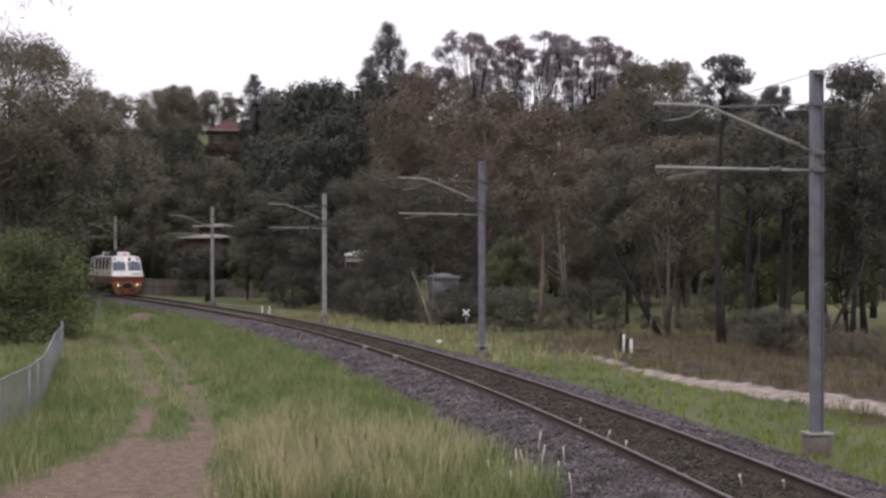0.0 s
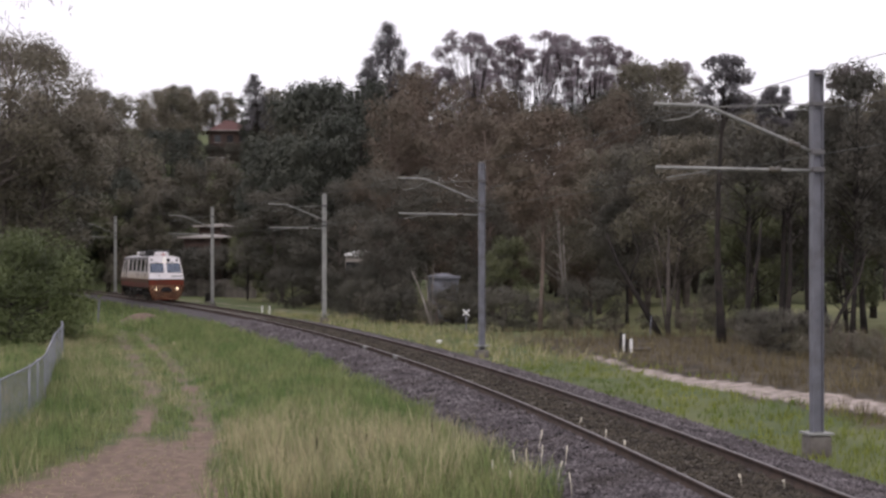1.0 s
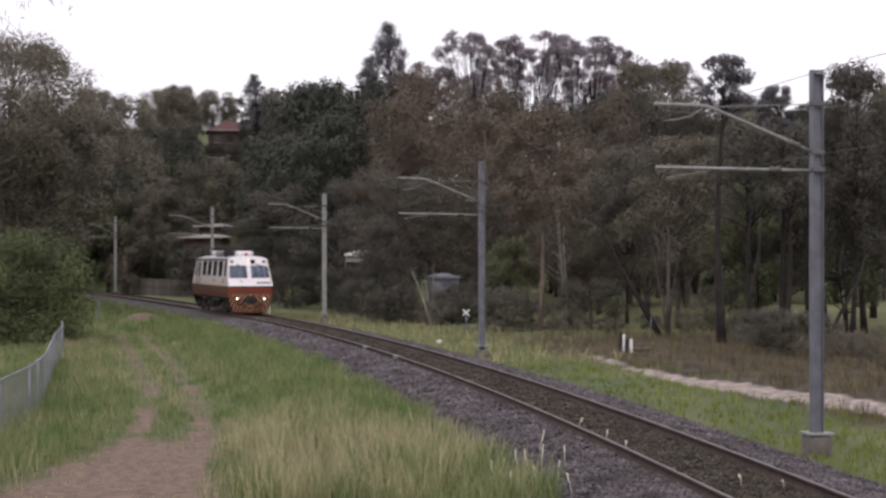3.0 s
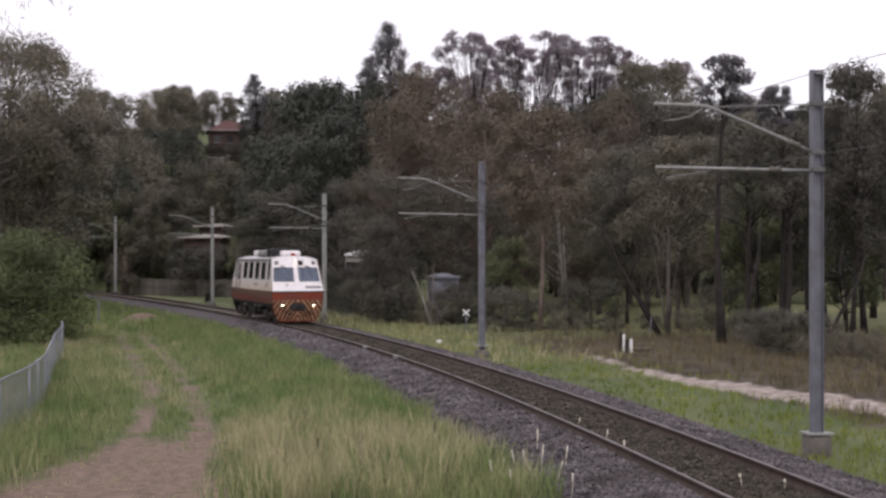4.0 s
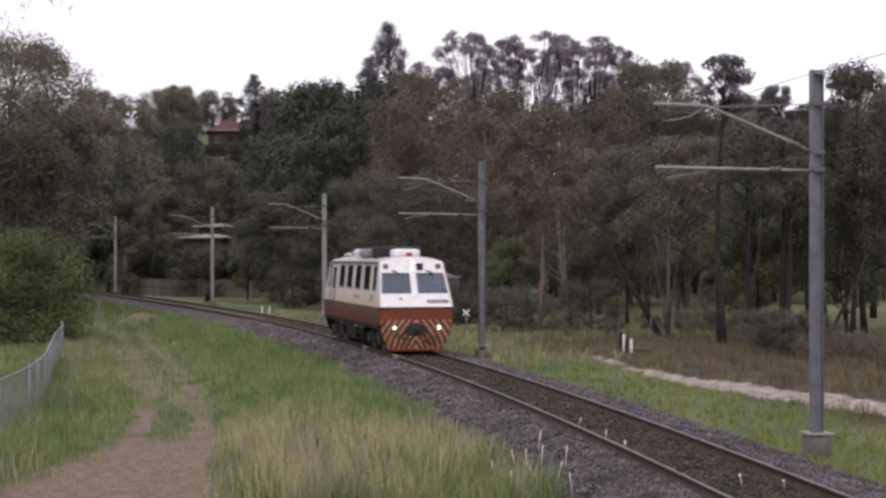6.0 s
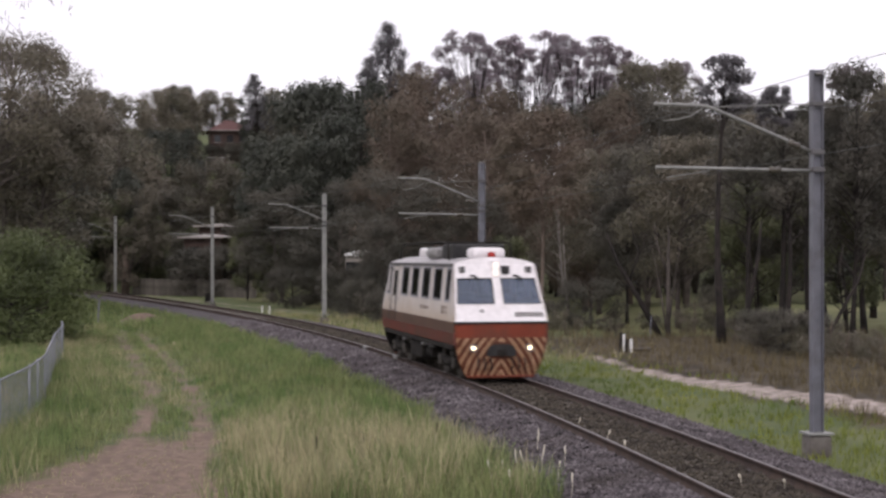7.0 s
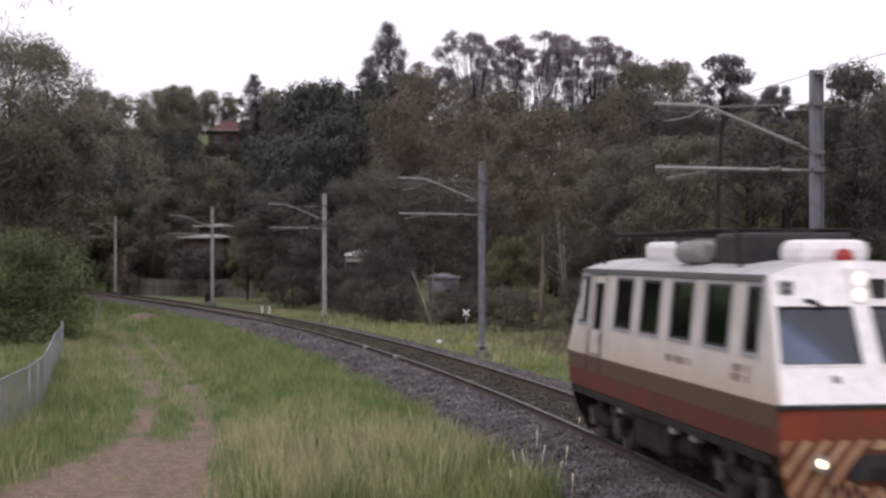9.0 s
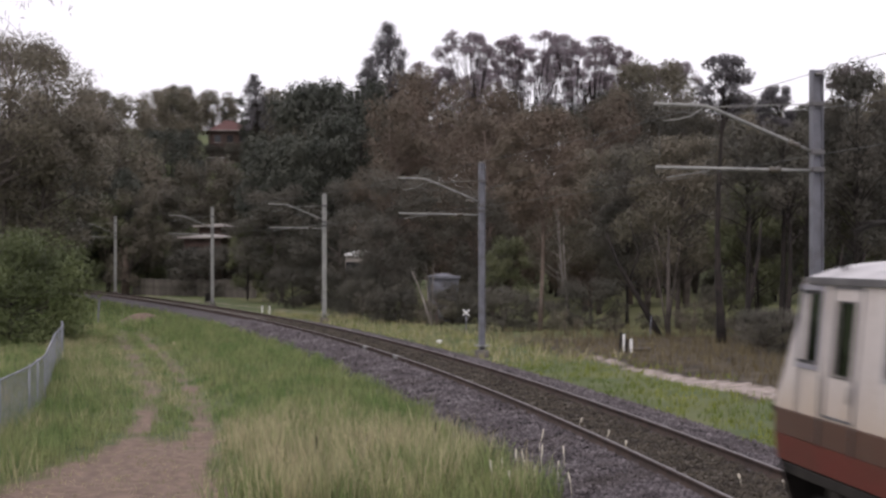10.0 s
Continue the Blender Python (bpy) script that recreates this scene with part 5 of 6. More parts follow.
def sow():
    rng = np.random.RandomState(9)

    def field(n, x0, x1, y0, y1, keep):
        # tufts of five blades
        x, y = x0 + (x1 - x0) * rng.rand(n // 5), y0 + (y1 - y0) * rng.rand(n // 5) ** 1.25
        x, y = np.repeat(x, 5)[:, None], np.repeat(y, 5)[:, None]
        x, y = (x + rng.normal(size=x.shape) * 0.05)[:, 0], (y + rng.normal(size=y.shape) * 0.05)[:, 0]
        half = y * 784 / EYE_F * 1.04 + 0.3
        ok = (np.abs(x) < half) & keep(x, y)
        return x[ok], y[ok]

    def bare(x, y):
        return np.maximum(dirt_amount(x, y) * 1.25, path_amount(x, y) * 1.2) < rng.rand(len(x))

    left = lambda x, y: (track_offset(x, y) < -2.75 - 0.3 * wave(x, y, 1.5, 2.0)) & bare(x, y)
    # dry patches lie in long drifts down the bank; the foreground and the verge of the ruts are driest
    dry = lambda x, y: (0.45 * wave(x, y * 0.35, 0.55, 6.0) + 0.35 * wave(x, y * 0.3, 1.6, 3.0) + 0.36 * smooth(44, 25, y) * smooth(-5.4, -3.6, x) * (1 - 0.7 * smooth(-1.6, 0.6, x)) + 0.10
                        - 0.45 * smooth(9.5, 4.5, -track_offset(x, y)) * smooth(30, 40, y))
    x, y = field(265000, -24, 8, 23, 80, left)
    d = dry(x, y) > rng.rand(len(x)) * 0.8
    tall = 1.0 + 0.35 * wave(x, y, 1.1, 8.0) + 0.5 * smooth(34, 27, y)
    tall = tall * (0.5 + 0.5 * smooth(0.3, 1.3, np.minimum(near_line(x, y, RUT_A), near_line(x, y, RUT_B))))
    blades("grass", x[~d], y[~d], 0.34 * tall[~d], 0.015, rng, M_BLADE, "green unmown grass beside the track")
    blades("dry_grass", x[d], y[d], 0.44 * tall[d], 0.011, rng, M_DRY, "pale dry seeding grass")
    # short stubble on the worn ground
    x, y = field(60000, -9, -2, 23, 36, lambda x, y: (dirt_amount(x, y) > 0.25) & (rng.rand(len(x)) < 0.12 + 0.16 * wave(x, y, 2.2, 1.0)))
    blades("dry_grass", x, y, 0.055, 0.012, rng, M_DRY, "short trampled stubble on bare dirt")
    x, y = field(60000, -40, -4, 78, 135, left)
    blades("grass", x, y, 0.40, 0.03, rng, M_BLADE, "green unmown grass beside the track")
    right = lambda x, y: (track_offset(x, y) > 2.75 + 0.3 * wave(x, y, 1.2, 1.0)) & (track_offset(x, y) < 7.4 + 0.6 * wave(x, y, 0.9, 3.0)) & bare(x, y)
    x, y = field(130000, -22, 16, 26, 98, right)
    tall = smooth(46, 60, y) * (rng.rand(len(x)) < 0.40 + 0.3 * wave(x, y, 0.8, 2.5))
    t = tall > 0.5
    blades("grass", x[~t], y[~t], 0.19, 0.017, rng, M_GREEN, "lush green grass strip beside the ballast")
    blades("dry_grass", x[t], y[t], 0.40 + 0.2 * wave(x[t], y[t], 1.4, 5.0), 0.015, rng, M_DRY, "tall pale dry grass by the poles")
    far = lambda x, y: (track_offset(x, y) > 6.3) & (rng.rand(len(x)) < 0.15 + 0.6 * litter_amount(x, y) + 0.25 * wave(x, y, 0.8, 9.0)) & bare(x, y)
    x, y = field(80000, -10, 28, 34, 78, far)
    blades("dry_grass", x, y, 0.34 + 0.16 * wave(x, y, 0.9, 2.0), 0.016, rng, M_STRAW, "sparse dry grass and litter under the trees")


sow()

# ---------------- ballast stones ----------------


def stones():
    rng = np.random.RandomState(3)
    n = 42000
    s = 20 + 62 * rng.rand(n) ** 1.5
    side = np.where(rng.rand(n) < 0.55, -1, 1) * (0.92 + 2.0 * rng.rand(n))
    mid = rng.rand(n) < 0.16
    side = np.where(mid, (rng.rand(n) - 0.5) * 1.4, side)
    base = np.array([on_track(a, b) for a, b in zip(s, side)])
    z = np.interp(side, [-2.95, -2.5, -1.9, -1.5, -0.9, -0.6, 0, 0.6, 0.9, 1.5, 2.0, 2.6, 3.2], [-0.5, -0.40, -0.27, -0.19, -0.17, -0.135, -0.12, -0.135, -0.17, -0.19, -0.27, -0.38, -0.5])
    r = (0.022 + 0.028 * rng.rand(n)) * (1 + (s - 20) / 70)
    octa = np.array([(1, 0, 0), (0, 1, 0), (-1, 0, 0), (0, -1, 0), (0, 0, 1), (0, 0, -1)], float)
    v = octa[None] * r[:, None, None] * (0.6 + 0.7 * rng.rand(n, 6, 1)) + 0.25 * r[:, None, None] * rng.normal(size=(n, 6, 3))
    a = rng.rand(n) * 6.28
    ca, sa = np.cos(a)[:, None], np.sin(a)[:, None]
    v = np.stack([v[..., 0] * ca - v[..., 1] * sa, v[..., 0] * sa + v[..., 1] * ca, v[..., 2] * 0.8], -1)
    v += np.c_[base[:, :2], z + r * 0.4][:, None]
    f = np.array([(0, 1, 4), (1, 2, 4), (2, 3, 4), (3, 0, 4), (1, 0, 5), (2, 1, 5), (3, 2, 5), (0, 3, 5)])
    quads = (np.arange(n)[:, None, None] * 6 + f[None]).reshape(-1, 3)
    sel = np.repeat(mid, 8)
    for pick, mt, lb in ((~sel, M_BALLAST, "loose crushed ballast stones"), (sel, M_FOUR_FOOT, "dirty stones between the rails")):
        ob = part("loose_stones", grid_mesh("loose_stones", v.reshape(-1, 3), quads[pick], mt), None, TRACK, lb)
        ob["kind"] = "stuff"


stones()

# ---------------- mesh fence ----------------
FENCE = [(-9.2, 28.0), (-9.26, 32.3), (-9.5, 35.5), (-10.3, 40.0), (-12.8, 51.0), (-13.8, 56.0)]


def mesh_fence():
    th = empty("mesh_fence", Matrix.Identity(4), "low galvanised chain-link fence with steel posts along the grass", "fence")
    pts = [Vector((x, y, float(ground_z(x, y)))) for x, y in FENCE]
    for a, b in zip(pts, pts[1:]):
        n = max(1, round((b - a).length / 2.6))
        for k in range(n):
            p = a.lerp(b, k / n)
            part("post", tube([p - Vector((0, 0, 0.2)), p + Vector((0, 0, 1.25))], 0.022, 8), M_MESH, th)
        up = Vector((0, 0, 1.2))
        part("top_rail", tube([a + up, b + up], 0.022, 6), M_MESH, th)
        # woven wires, two slanting families
        bm = bmesh.new()
        d = (b - a)
        ln = d.length
        d.normalize()
        nrm = Vector((d.y, -d.x, 0))
        step, h, w = 0.065, 1.17, 0.007
        for fam in (1, -1):
            x = -h
            while x < ln:
                x0, x1 = (x, x + h) if fam > 0 else (x + h, x)
                t0, t1 = 0.0, 1.0
                lo, hi = min(x0, x1), max(x0, x1)
                if hi <= 0 or lo >= ln:
                    x += step
                    continue
                def at(t):
                    q = x0 + (x1 - x0) * t
                    return q
                ts = sorted([max(0.0, min(1.0, (0 - x0) / (x1 - x0))), max(0.0, min(1.0, (ln - x0) / (x1 - x0)))])
                p, q = [a + d * at(t) + Vector((0, 0, 0.03 + h * t)) + nrm * 0.004 * fam for t in ts]
                e = (q - p).normalized().cross(nrm) * w
                bm.faces.new([bm.verts.new(c) for c in (p - e, p + e, q + e, q - e)])
                x += step
        ob = part("wire_mesh", bm, M_MESH, th)
        ob["kind"] = "stuff"
    e = pts[-1]
    part("post", tube([e - Vector((0, 0, 0.2)), e + Vector((0, 0, 1.4))], 0.04, 8), M_MESH, th)


mesh_fence()

# ---------------- small trackside things ----------------


def ray_ground(px, py, z=GROUND):
    d = (EYE_Z - z) * EYE_F / (py - HORIZON)
    return (px - MID) / EYE_F * d, d


def marker_post(x, y, h, w=0.09):
    z = float(ground_z(x, y))
    th = empty("marker_post", pose(x, y, z), "short white painted marker post in the verge", "post", "white marker posts")
    part("shaft", box((-w / 2, -w / 2, -0.1), (w / 2, w / 2, h), 0.012), M_POST, th)
    part("cap", box((-w / 2 - 0.01, -w / 2 - 0.01, h), (w / 2 + 0.01, w / 2 + 0.01, h + 0.025), 0.008), M_CONCRETE, th)


for px, py, h in ((1104, 629, 0.66), (1117, 632, 0.52), (464, 551, 0.46), (477, 553, 0.5)):
    marker_post(*ray_ground(px, py, -0.35), h)


def culvert():
    x, y = ray_ground(1130, 628, -0.35)
    th = empty("culvert_headwall", pose(x, y, float(ground_z(x, y)), 0, 0, 12), "low pale concrete culvert headwall beside the path", "culvert")
    part("wall", box((-0.45, -0.12, -0.3), (0.45, 0.12, 0.12), 0.02), M_CONCRETE, th)
    # dark slab on the face stands for the shade inside the culvert mouth
    part("opening", box((-0.25, -0.16, -0.1), (0.25, -0.121, 0.06), 0.01), M_UNDER, th)


culvert()


def cross_sign():
    x, y = ray_ground(825, 592, -0.4)
    th = empty("crossbuck_sign", pose(x, y, float(ground_z(x, y))), "small white diagonal cross on a thin grey post", "sign")
    part("post", tube([(0, 0, -0.1), (0, 0, 1.15)], 0.03, 8), M_STEEL, th)
    for r in (42, -42):
        part("board", box((-0.21, -0.012, -0.03), (0.21, 0.0, 0.03), 0.004, Matrix.Translation((0, -0.03 - 0.008 * (r > 0), 1.0)) @ pose(0, 0, 0, 0, r, 0)), M_POST, th)


cross_sign()


def boulder(px, py, r, mat, label):
    x, y = ray_ground(px, py, -0.4)
    bm = bmesh.new()
    bmesh.ops.create_icosphere(bm, subdivisions=2, radius=r)
    for v in bm.verts:
        v.co *= 1 + 0.25 * noise.noise(v.co * 6)
        v.co.z *= 0.75
    ob = part("rock", bm, mat)
    ob.matrix_basis = pose(x, y, float(ground_z(x, y)) + r * 0.5)
    tagged(ob, label, "rock")


boulder(777, 606, 0.13, M_POST, "small pale painted rock in the dry grass")
boulder(1128, 778, 0.05, M_CONCRETE, "small pale stone lying between the rails")


# box shape added for a dark lump of unknown nature by the pole
def lump_box(px, py, w, h):
    x, y = ray_ground(px, py, -0.3)
    th = empty("signal_box", pose(x, y, float(ground_z(x, y)), 0, 0, 20), "dark box standing for an unidentified lump near a pole", "equipment box")
    part("cabinet", box((-w / 2, -0.2, 0.1), (w / 2, 0.2, h), 0.02), M_UNDER, th)
    part("plinth", box((-w / 2 - 0.05, -0.25, -0.2), (w / 2 + 0.05, 0.25, 0.1), 0.01), M_CONCRETE, th)
    part("door", box((-w / 2 + 0.04, -0.215, 0.16), (w / 2 - 0.04, -0.201, h - 0.06), 0.004), M_UNDER, th)


lump_box(369, 533, 0.5, 0.75)


def stake(px, py, h, w, mat, label):
    x, y = ray_ground(px, py, -0.3)
    th = empty("stake", pose(x, y, float(ground_z(x, y)), 2, 3, 10), label, "post")
    part("shaft", box((-w / 2, -w / 2, -0.1), (w / 2, w / 2, h), 0.006), mat, th)


stake(173, 573, 1.5, 0.09, M_STEEL, "grey timber stake standing in rough grass near the bend")
stake(1150, 606, 1.0, 0.045, M_STEEL, "thin grey metal stake beside the path")
stake(1097, 628, 0.75, 0.08, M_BARK_DARK, "short dark timber post behind the white markers")
stake(1108, 628, 0.5, 0.09, M_BARK_DARK, "short dark timber post behind the white markers")


def leaning_trunk(px, py, reach, h, r, label):
    x, y = ray_ground(px, py, -0.35)
    th = empty("leaning_tree", pose(x, y, float(ground_z(x, y))), label, "tree")
    part("trunk", tube([(0, 0, -0.15), (reach * 0.4, 0.1, h * 0.35), (reach * 0.8, 0.15, h * 0.7), (reach, 0.4, h)], [r * 1.2, r, r * 0.75, r * 0.3], 8), M_BARK_DARK, th)
    part("branch", tube([(reach * 0.6, 0.12, h * 0.5), (reach * 0.4, 0.3, h * 0.8), (reach * 0.55, 0.6, h * 1.1)], [r * 0.5, r * 0.35, 0.02], 6), M_BARK_DARK, th)


leaning_trunk(1170, 598, -2.4, 4.6, 0.12, "dark leaning trunk at the edge of the field")
leaning_trunk(1312, 612, 0.9, 5.0, 0.10, "dark slanting trunk beyond the path")
leaning_trunk(1455, 620, 1.8, 3.6, 0.07, "thin slanting trunk beyond the path")


def rail_joint(px, py):
    """A pale plated joint on the near rail."""
    x, y = ray_ground(px, py, -0.03)
    sl = (np.interp(y + 1, Y_TAB, X_TAB) - np.interp(y - 1, Y_TAB, X_TAB)) / 2
    part("joint_plate", box((-0.07, -0.32, -0.10), (0.05, 0.32, 0.004), 0.01), M_TUBE, TRACK, "pale plated rail joint",
         pose(float(np.interp(y, Y_TAB, X_TAB)) - 0.835 * math.sqrt(1 + sl * sl), y, 0.002, 0, 0, -math.degrees(math.atan(sl))))


rail_joint(693, 631)
rail_joint(640, 614)

# weeds that nod in the wind
WEEDS = []
M_SEED = material("pale_seed_head", (0.62, 0.56, 0.44), (0.72, 0.68, 0.58), 9, 40, 0.9, bump=0.2)


def weed(px, py, z, h, k, dark=False):
    x, y = ray_ground(px, py, z)
    th = empty("weed_stalk", pose(x, y, z), "single dry weed stalk with a dark seed head" if dark else "single weed stalk with a pale seed head", "weed", "stalks beside the rails")
    part("stem", tube([(0, 0, -0.03), (0.01, 0, h * 0.5), (0.035, 0, h * 0.85)], [0.006, 0.005, 0.004], 5), M_SEED, th)
    part("seed_head", tube([(0.03, 0, h * 0.6), (0.037, 0, h * 0.75), (0.045, 0, h * 0.92), (0.05, 0, h)], [0.004, 0.013 if z < -0.2 else 0.018, 0.012 if z < -0.2 else 0.016, 0.004], 6), M_BARK_DARK if dark else M_SEED, th)
    WEEDS.append((th, (x, y, z, 40.0 * k), k))


for k, (px, py, z, h, dk) in enumerate(((1024, 758, -0.17, 0.22, 0), (1073, 786, -0.17, 0.27, 0), (1106, 806, -0.17, 0.27, 0), (1312, 862, -0.12, 0.2, 0), (930, 838, -0.4, 0.42, 0), (946, 862, -0.4, 0.36, 0), (905, 875, -0.4, 0.4, 0),
                                        (890, 850, -0.4, 0.38, 0), (988, 845, -0.3, 0.28, 0), (952, 812, -0.4, 0.55, 0), (958, 838, -0.38, 0.5, 0), (1000, 832, -0.33, 0.42, 0), (1012, 876, -0.3, 0.34, 0), (872, 862, -0.42, 0.45, 0), (914, 846, -0.42, 0.5, 0), (1388, 866, -0.12, 0.16, 0), (768, 800, -0.42, 0.6, 1), (558, 830, -0.42, 0.58, 1), (642, 815, -0.42, 0.5, 1))):
    weed(px, py, z, h, k, bool(dk))

# ---------------- houses among the trees ----------------


def house(name, px, dist, z0, w, d, h, rise, wall, roof, label, turn=0.0, windows=3):
    x = (px - MID) / EYE_F * dist
    th = empty(name, pose(x, dist, z0, 0, 0, turn), label, "house" if name == "house" else "shed")
    holes = [(-w / 2 + w * (k + 0.5) / windows - 0.5, -w / 2 + w * (k + 0.5) / windows + 0.5, 0.9, 2.1) for k in range(windows)]
    part("wall", panel(lambda u, v: (u, -d / 2, v), [-w / 2, w / 2], [-2.5, h], holes, (0, 0.2, 0)), wall, th)
    part("wall", box((-w / 2, d / 2 - 0.2, -2.5), (w / 2, d / 2, h)), wall, th)
    for s in (-1, 1):
        part("wall", box((min(s * w / 2, s * (w / 2 - 0.2)), -d / 2 + 0.2, -2.5), (max(s * w / 2, s * (w / 2 - 0.2)), d / 2 - 0.2, h)), wall, th)
    for u0, u1, v0, v1 in holes:
        win = part("window", box((u0, -d / 2 + 0.08, v0), (u1, -d / 2 + 0.12, v1)), M_DARKGLASS, th)
        part("sill", box((u0 - 0.08, -d / 2 - 0.06, v0 - 0.08), (u1 + 0.08, -d / 2 + 0.06, v0 - 0.004)), M_RENDER, win)
    bm = bmesh.new()
    o = 0.5 if name == "house" else 0.10
    c = [bm.verts.new(p) for p in ((-w / 2 - o, -d / 2 - o, h), (w / 2 + o, -d / 2 - o, h), (w / 2 + o, d / 2 + o, h), (-w / 2 - o, d / 2 + o, h))]
    k = min(d / 2, w / 2) * 0.8
    r0, r1 = bm.verts.new((-w / 2 + k, 0, h + rise)), bm.verts.new((w / 2 - k, 0, h + rise))
    for f in ((c[0], c[1], r1, r0), (c[2], c[3], r0, r1), (c[1], c[2], r1), (c[3], c[0], r0)):
        bm.faces.new(f)
    bm.faces.new(c[::-1])
    part("roof", bm, roof, th)
    bm = box((-w / 2 - o, -d / 2 - o - 0.08, h - 0.1), (w / 2 + o, -d / 2 - o, h + 0.06), 0.02)
    part("gutter", bm, M_RENDER if name == "house" else roof, th)


def hz(px, dist):
    return float(ground_z((px - MID) / EYE_F * dist, dist))


house("house", 404, 262, hz(404, 262) + 2.7, 6.2, 8, 2.9, 2.0, M_BRICK, M_TILE, "brick house with a red tiled roof among hillside trees", 12, 3)
house("house", 374, 150, 2.0, 3.6, 6, 3.0, 0.35, M_BRICK, M_IRON, "low house with a light iron roof behind trees", -8, 2)
house("house", 388, 158, 3.2, 2.4, 6, 3.0, 0.3, M_BRICK, M_IRON, "low house with a light iron roof behind trees", -8, 1)
house("garden_shed", 638, 105, 0.75, 2.0, 2.6, 2.6, 0.35, M_RENDER, M_POST, "small pale shed half hidden by trees", 5, 2)
house("garden_shed", 784, 88, 0.0, 1.5, 1.6, 2.1, 0.2, M_STEEL, M_STEEL, "small grey iron shed behind saplings", 10, 0)
house("garden_shed", 1095, 175, hz(1095, 175), 6.0, 4, 2.2, 0.6, M_STEEL, M_IRON, "long grey shed beyond the playing field", 0, 3)


def garden_wall(px, dist, z0, w, h):
    """A pale terrace wall with a coping, below the house on the slope."""
    x = (px - MID) / EYE_F * dist
    th = empty("terrace_wall", pose(x, dist, z0, 0, 0, 12), "pale rendered terrace wall below the hillside house", "wall")
    part("wall", box((-w / 2, -0.15, -3.0), (w / 2, 0.15, h), 0.02), M_RENDER, th)
    part("coping", box((-w / 2 - 0.06, -0.22, h), (w / 2 + 0.06, 0.22, h + 0.12), 0.02), M_POST, th)
    for k in (-1, 0, 1):
        part("pier", box((k * w * 0.48 - 0.2, -0.26, -3.0), (k * w * 0.48 + 0.2, -0.151, h - 0.05), 0.02), M_RENDER, th)


garden_wall(385, 256, hz(385, 256) + 0.4, 3.6, 1.7)


def bare_stems(name, px, py, stems, mat, label, z=-0.4):
    """Leafless stems from one foot: (reach across, height, radius) each, with a side twig."""
    x, y = ray_ground(px, py, z)
    th = empty(name, pose(x, y, float(ground_z(x, y))), label, "tree")
    for k, (reach, h, r) in enumerate(stems):
        part("stem", tube([(0, 0.05 * k, -0.2), (reach * 0.3, 0.1 * k, h * 0.35), (reach * 0.62, 0.12 * k, h * 0.68), (reach, 0.1, h)], [r * 1.25, r, r * 0.7, r * 0.16], 8), mat, th)
        part("twig", tube([(reach * 0.5, 0.1 * k, h * 0.55), (reach * 0.5 + 0.09 * h * (1 if k % 2 else -1), 0.2, h * 0.8), (reach * 0.5 + 0.12 * h * (1 if k % 2 else -1), 0.2, h * 1.02)],
                          [r * 0.5, r * 0.35, r * 0.15], 6), mat, th)


bare_stems("sapling_tree", 764, 577, ((-1.15, 3.1, 0.04), (-0.38, 2.8, 0.035), (0.10, 3.3, 0.04)), M_BARK_PALE, "pale bare sapling splitting into three thin stems")
bare_stems("dead_tree", 222, 521, ((0.1, 5.4, 0.36), (-0.9, 4.6, 0.2)), M_BARK_BROWN, "thick broken brown trunk behind the far track")
bare_stems("dead_tree", 194, 520, ((0.0, 6.2, 0.10), (-0.5, 4.4, 0.08)), M_BARK_PALE, "grey bare trunk beside the far pole")
bare_stems("gum_tree", 1182, 602, ((0.05, 4.9, 0.10), (-0.8, 4.4, 0.04), (0.7, 4.6, 0.035)), M_BARK, "grey smooth gum trunk with two thin side stems")


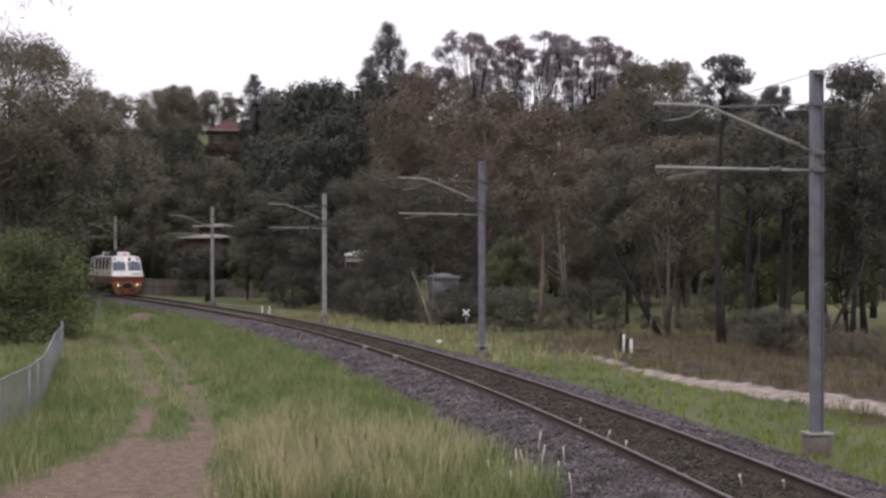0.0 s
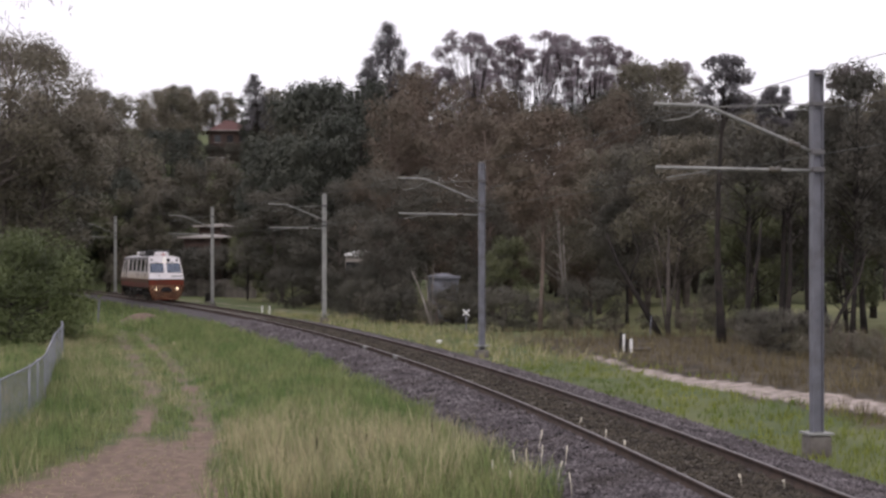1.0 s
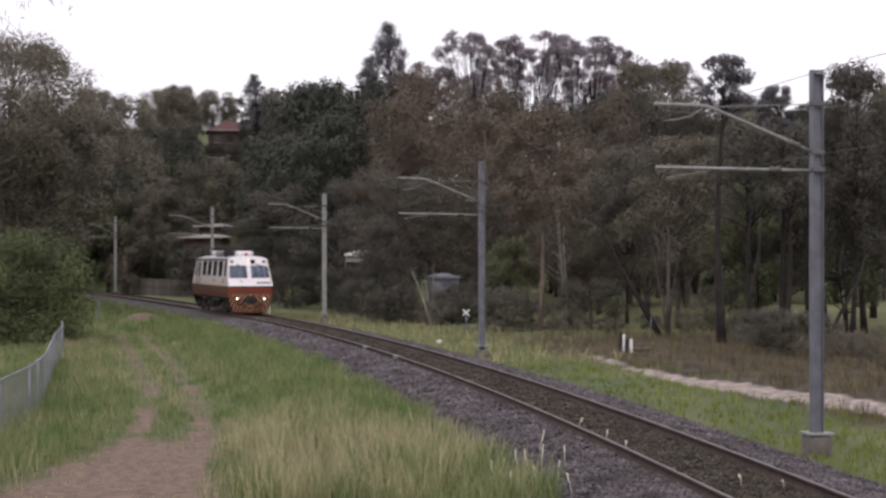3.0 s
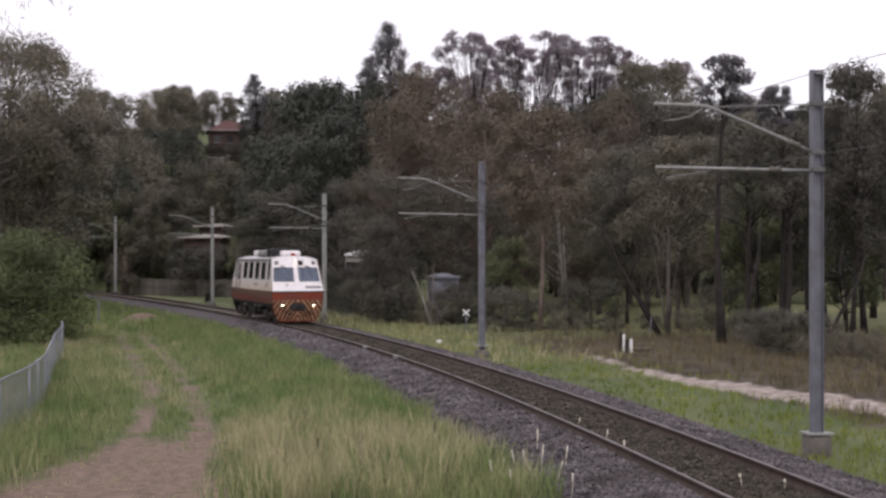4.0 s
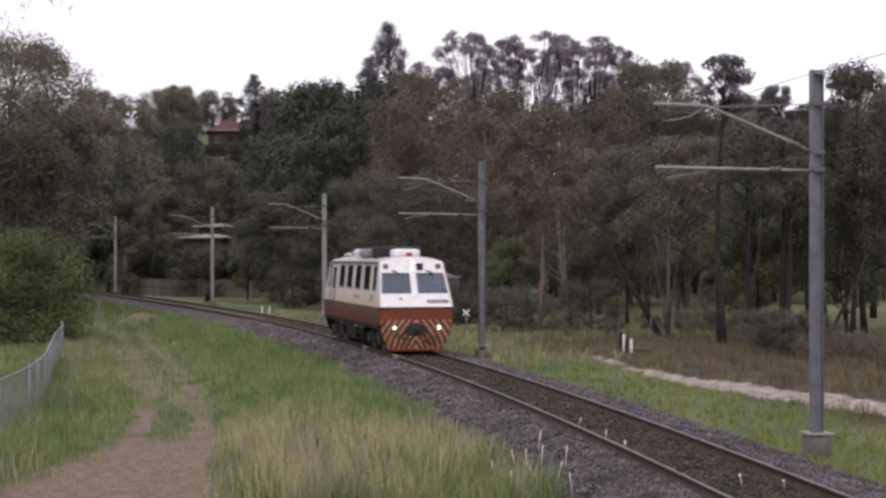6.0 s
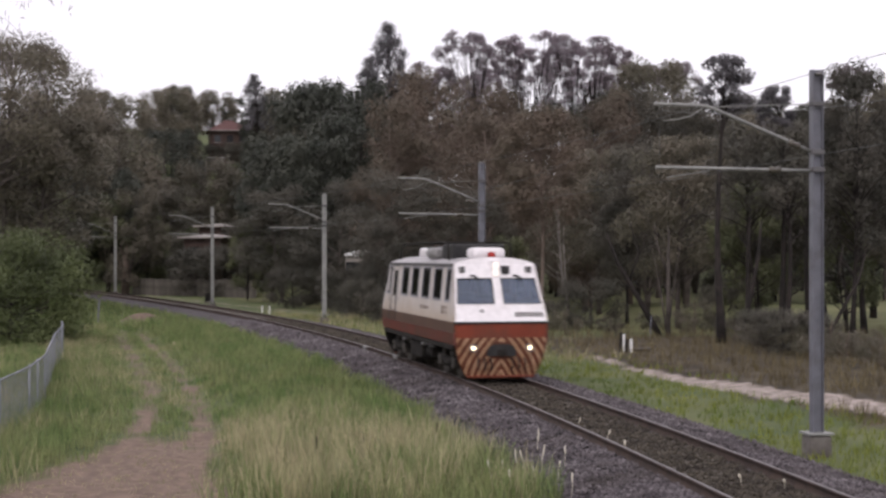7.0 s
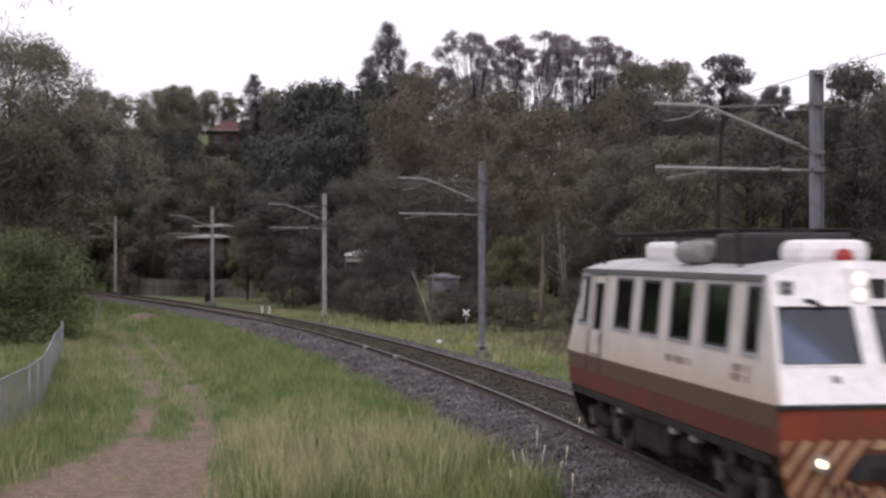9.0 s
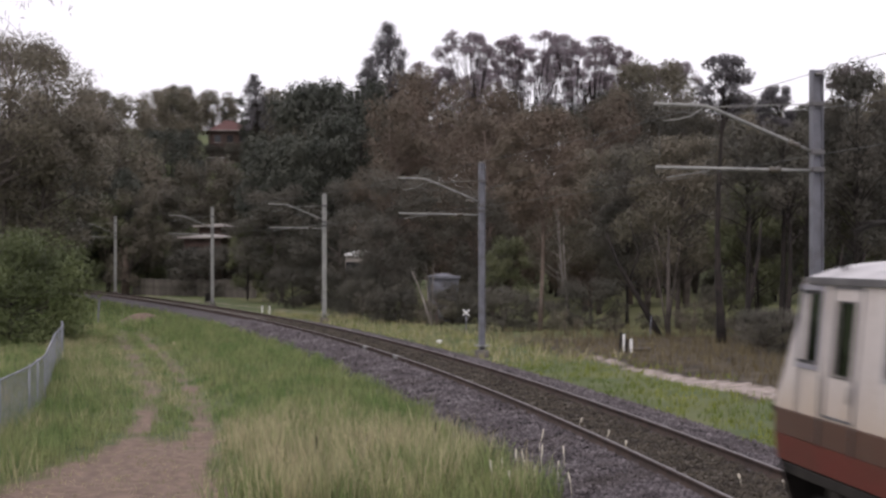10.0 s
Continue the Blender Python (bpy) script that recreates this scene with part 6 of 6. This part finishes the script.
def paling_fence():
    th = empty("paling_fence", Matrix.Identity(4), "weathered grey timber paling fence behind the track", "fence")
    a, b = Vector((*ray_ground(235, 522), 0)), Vector((*ray_ground(455, 528), 0))
    n = int((b - a).length / 0.16)
    bm = box((-0.07, -0.01, -0.2), (0.07, 0.01, 1.55), 0.004)
    me = bpy.data.meshes.new("paling")
    bm.to_mesh(me)
    bm.free()
    me.materials.append(M_PALING)
    ang = math.degrees(math.atan2(b.y - a.y, b.x - a.x))
    rng = random.Random(4)
    for k in range(n):
        p = a.lerp(b, k / n)
        part("paling", me, None, th, "", pose(p.x, p.y, float(ground_z(p.x, p.y)) + rng.uniform(-0.05, 0.05), 0, rng.uniform(-1.5, 1.5), ang))
    for z in (0.35, 1.2):
        part("rail", tube([a + Vector((0, 0.05, z + GROUND)), b + Vector((0, 0.05, z + GROUND))], 0.035, 6), M_PALING, th)


paling_fence()


def overhanging_gum():
    """A tree beside the camera, out of view, whose twigs hang into the corner of the sky."""
    th = empty("gum_tree", pose(-8.2, 17.5, GROUND), "roadside gum whose thin twigs hang into the sky", "tree")
    bm = tube([(0, 0, -0.2), (0.1, 0.2, 3), (0.3, 0.4, 6.2), (0.6, 0.6, 9)], [0.2, 0.17, 0.12, 0.05], 8)
    rng = np.random.RandomState(8)
    cs = []
    for st, en in (((0.4, 0.45, 6.9), (3.75, 2.1, 7.35)), ((0.3, 0.4, 6.0), (3.1, 2.4, 7.6)), ((0.4, 0.45, 7.0), (-1.0, 1.5, 9.0)), ((0.5, 0.5, 8.0), (1.6, -1.0, 9.8)), ((0.2, 0.3, 5.0), (2.55, 2.2, 6.95))):
        st, en = np.array(st), np.array(en)
        mid = (st + en) / 2 + np.array([0, 0, 0.25])
        tube([tuple(st), tuple(mid), tuple(en)], [0.014, 0.007, 0.003], 6, bm)
        for k in range(4):
            q = mid + (en - mid) * (0.5 + 0.5 * rng.rand())
            e = q + rng.normal(size=3) * 0.15 + np.array([0.08, 0, -0.32])
            tube([tuple(q), tuple((q + e) / 2 + 0.04), tuple(e)], [0.004, 0.003, 0.002], 5, bm)
            cs.append(e + rng.normal(size=(7, 3)) * 0.07)
    part("trunk", bm, M_BARK, th)
    part("crown", leaf_mesh("crown", np.concatenate(cs), 0.13, 0.022, rng, M_LEAF_GREY, 1.2), None, th)


overhanging_gum()
motions()
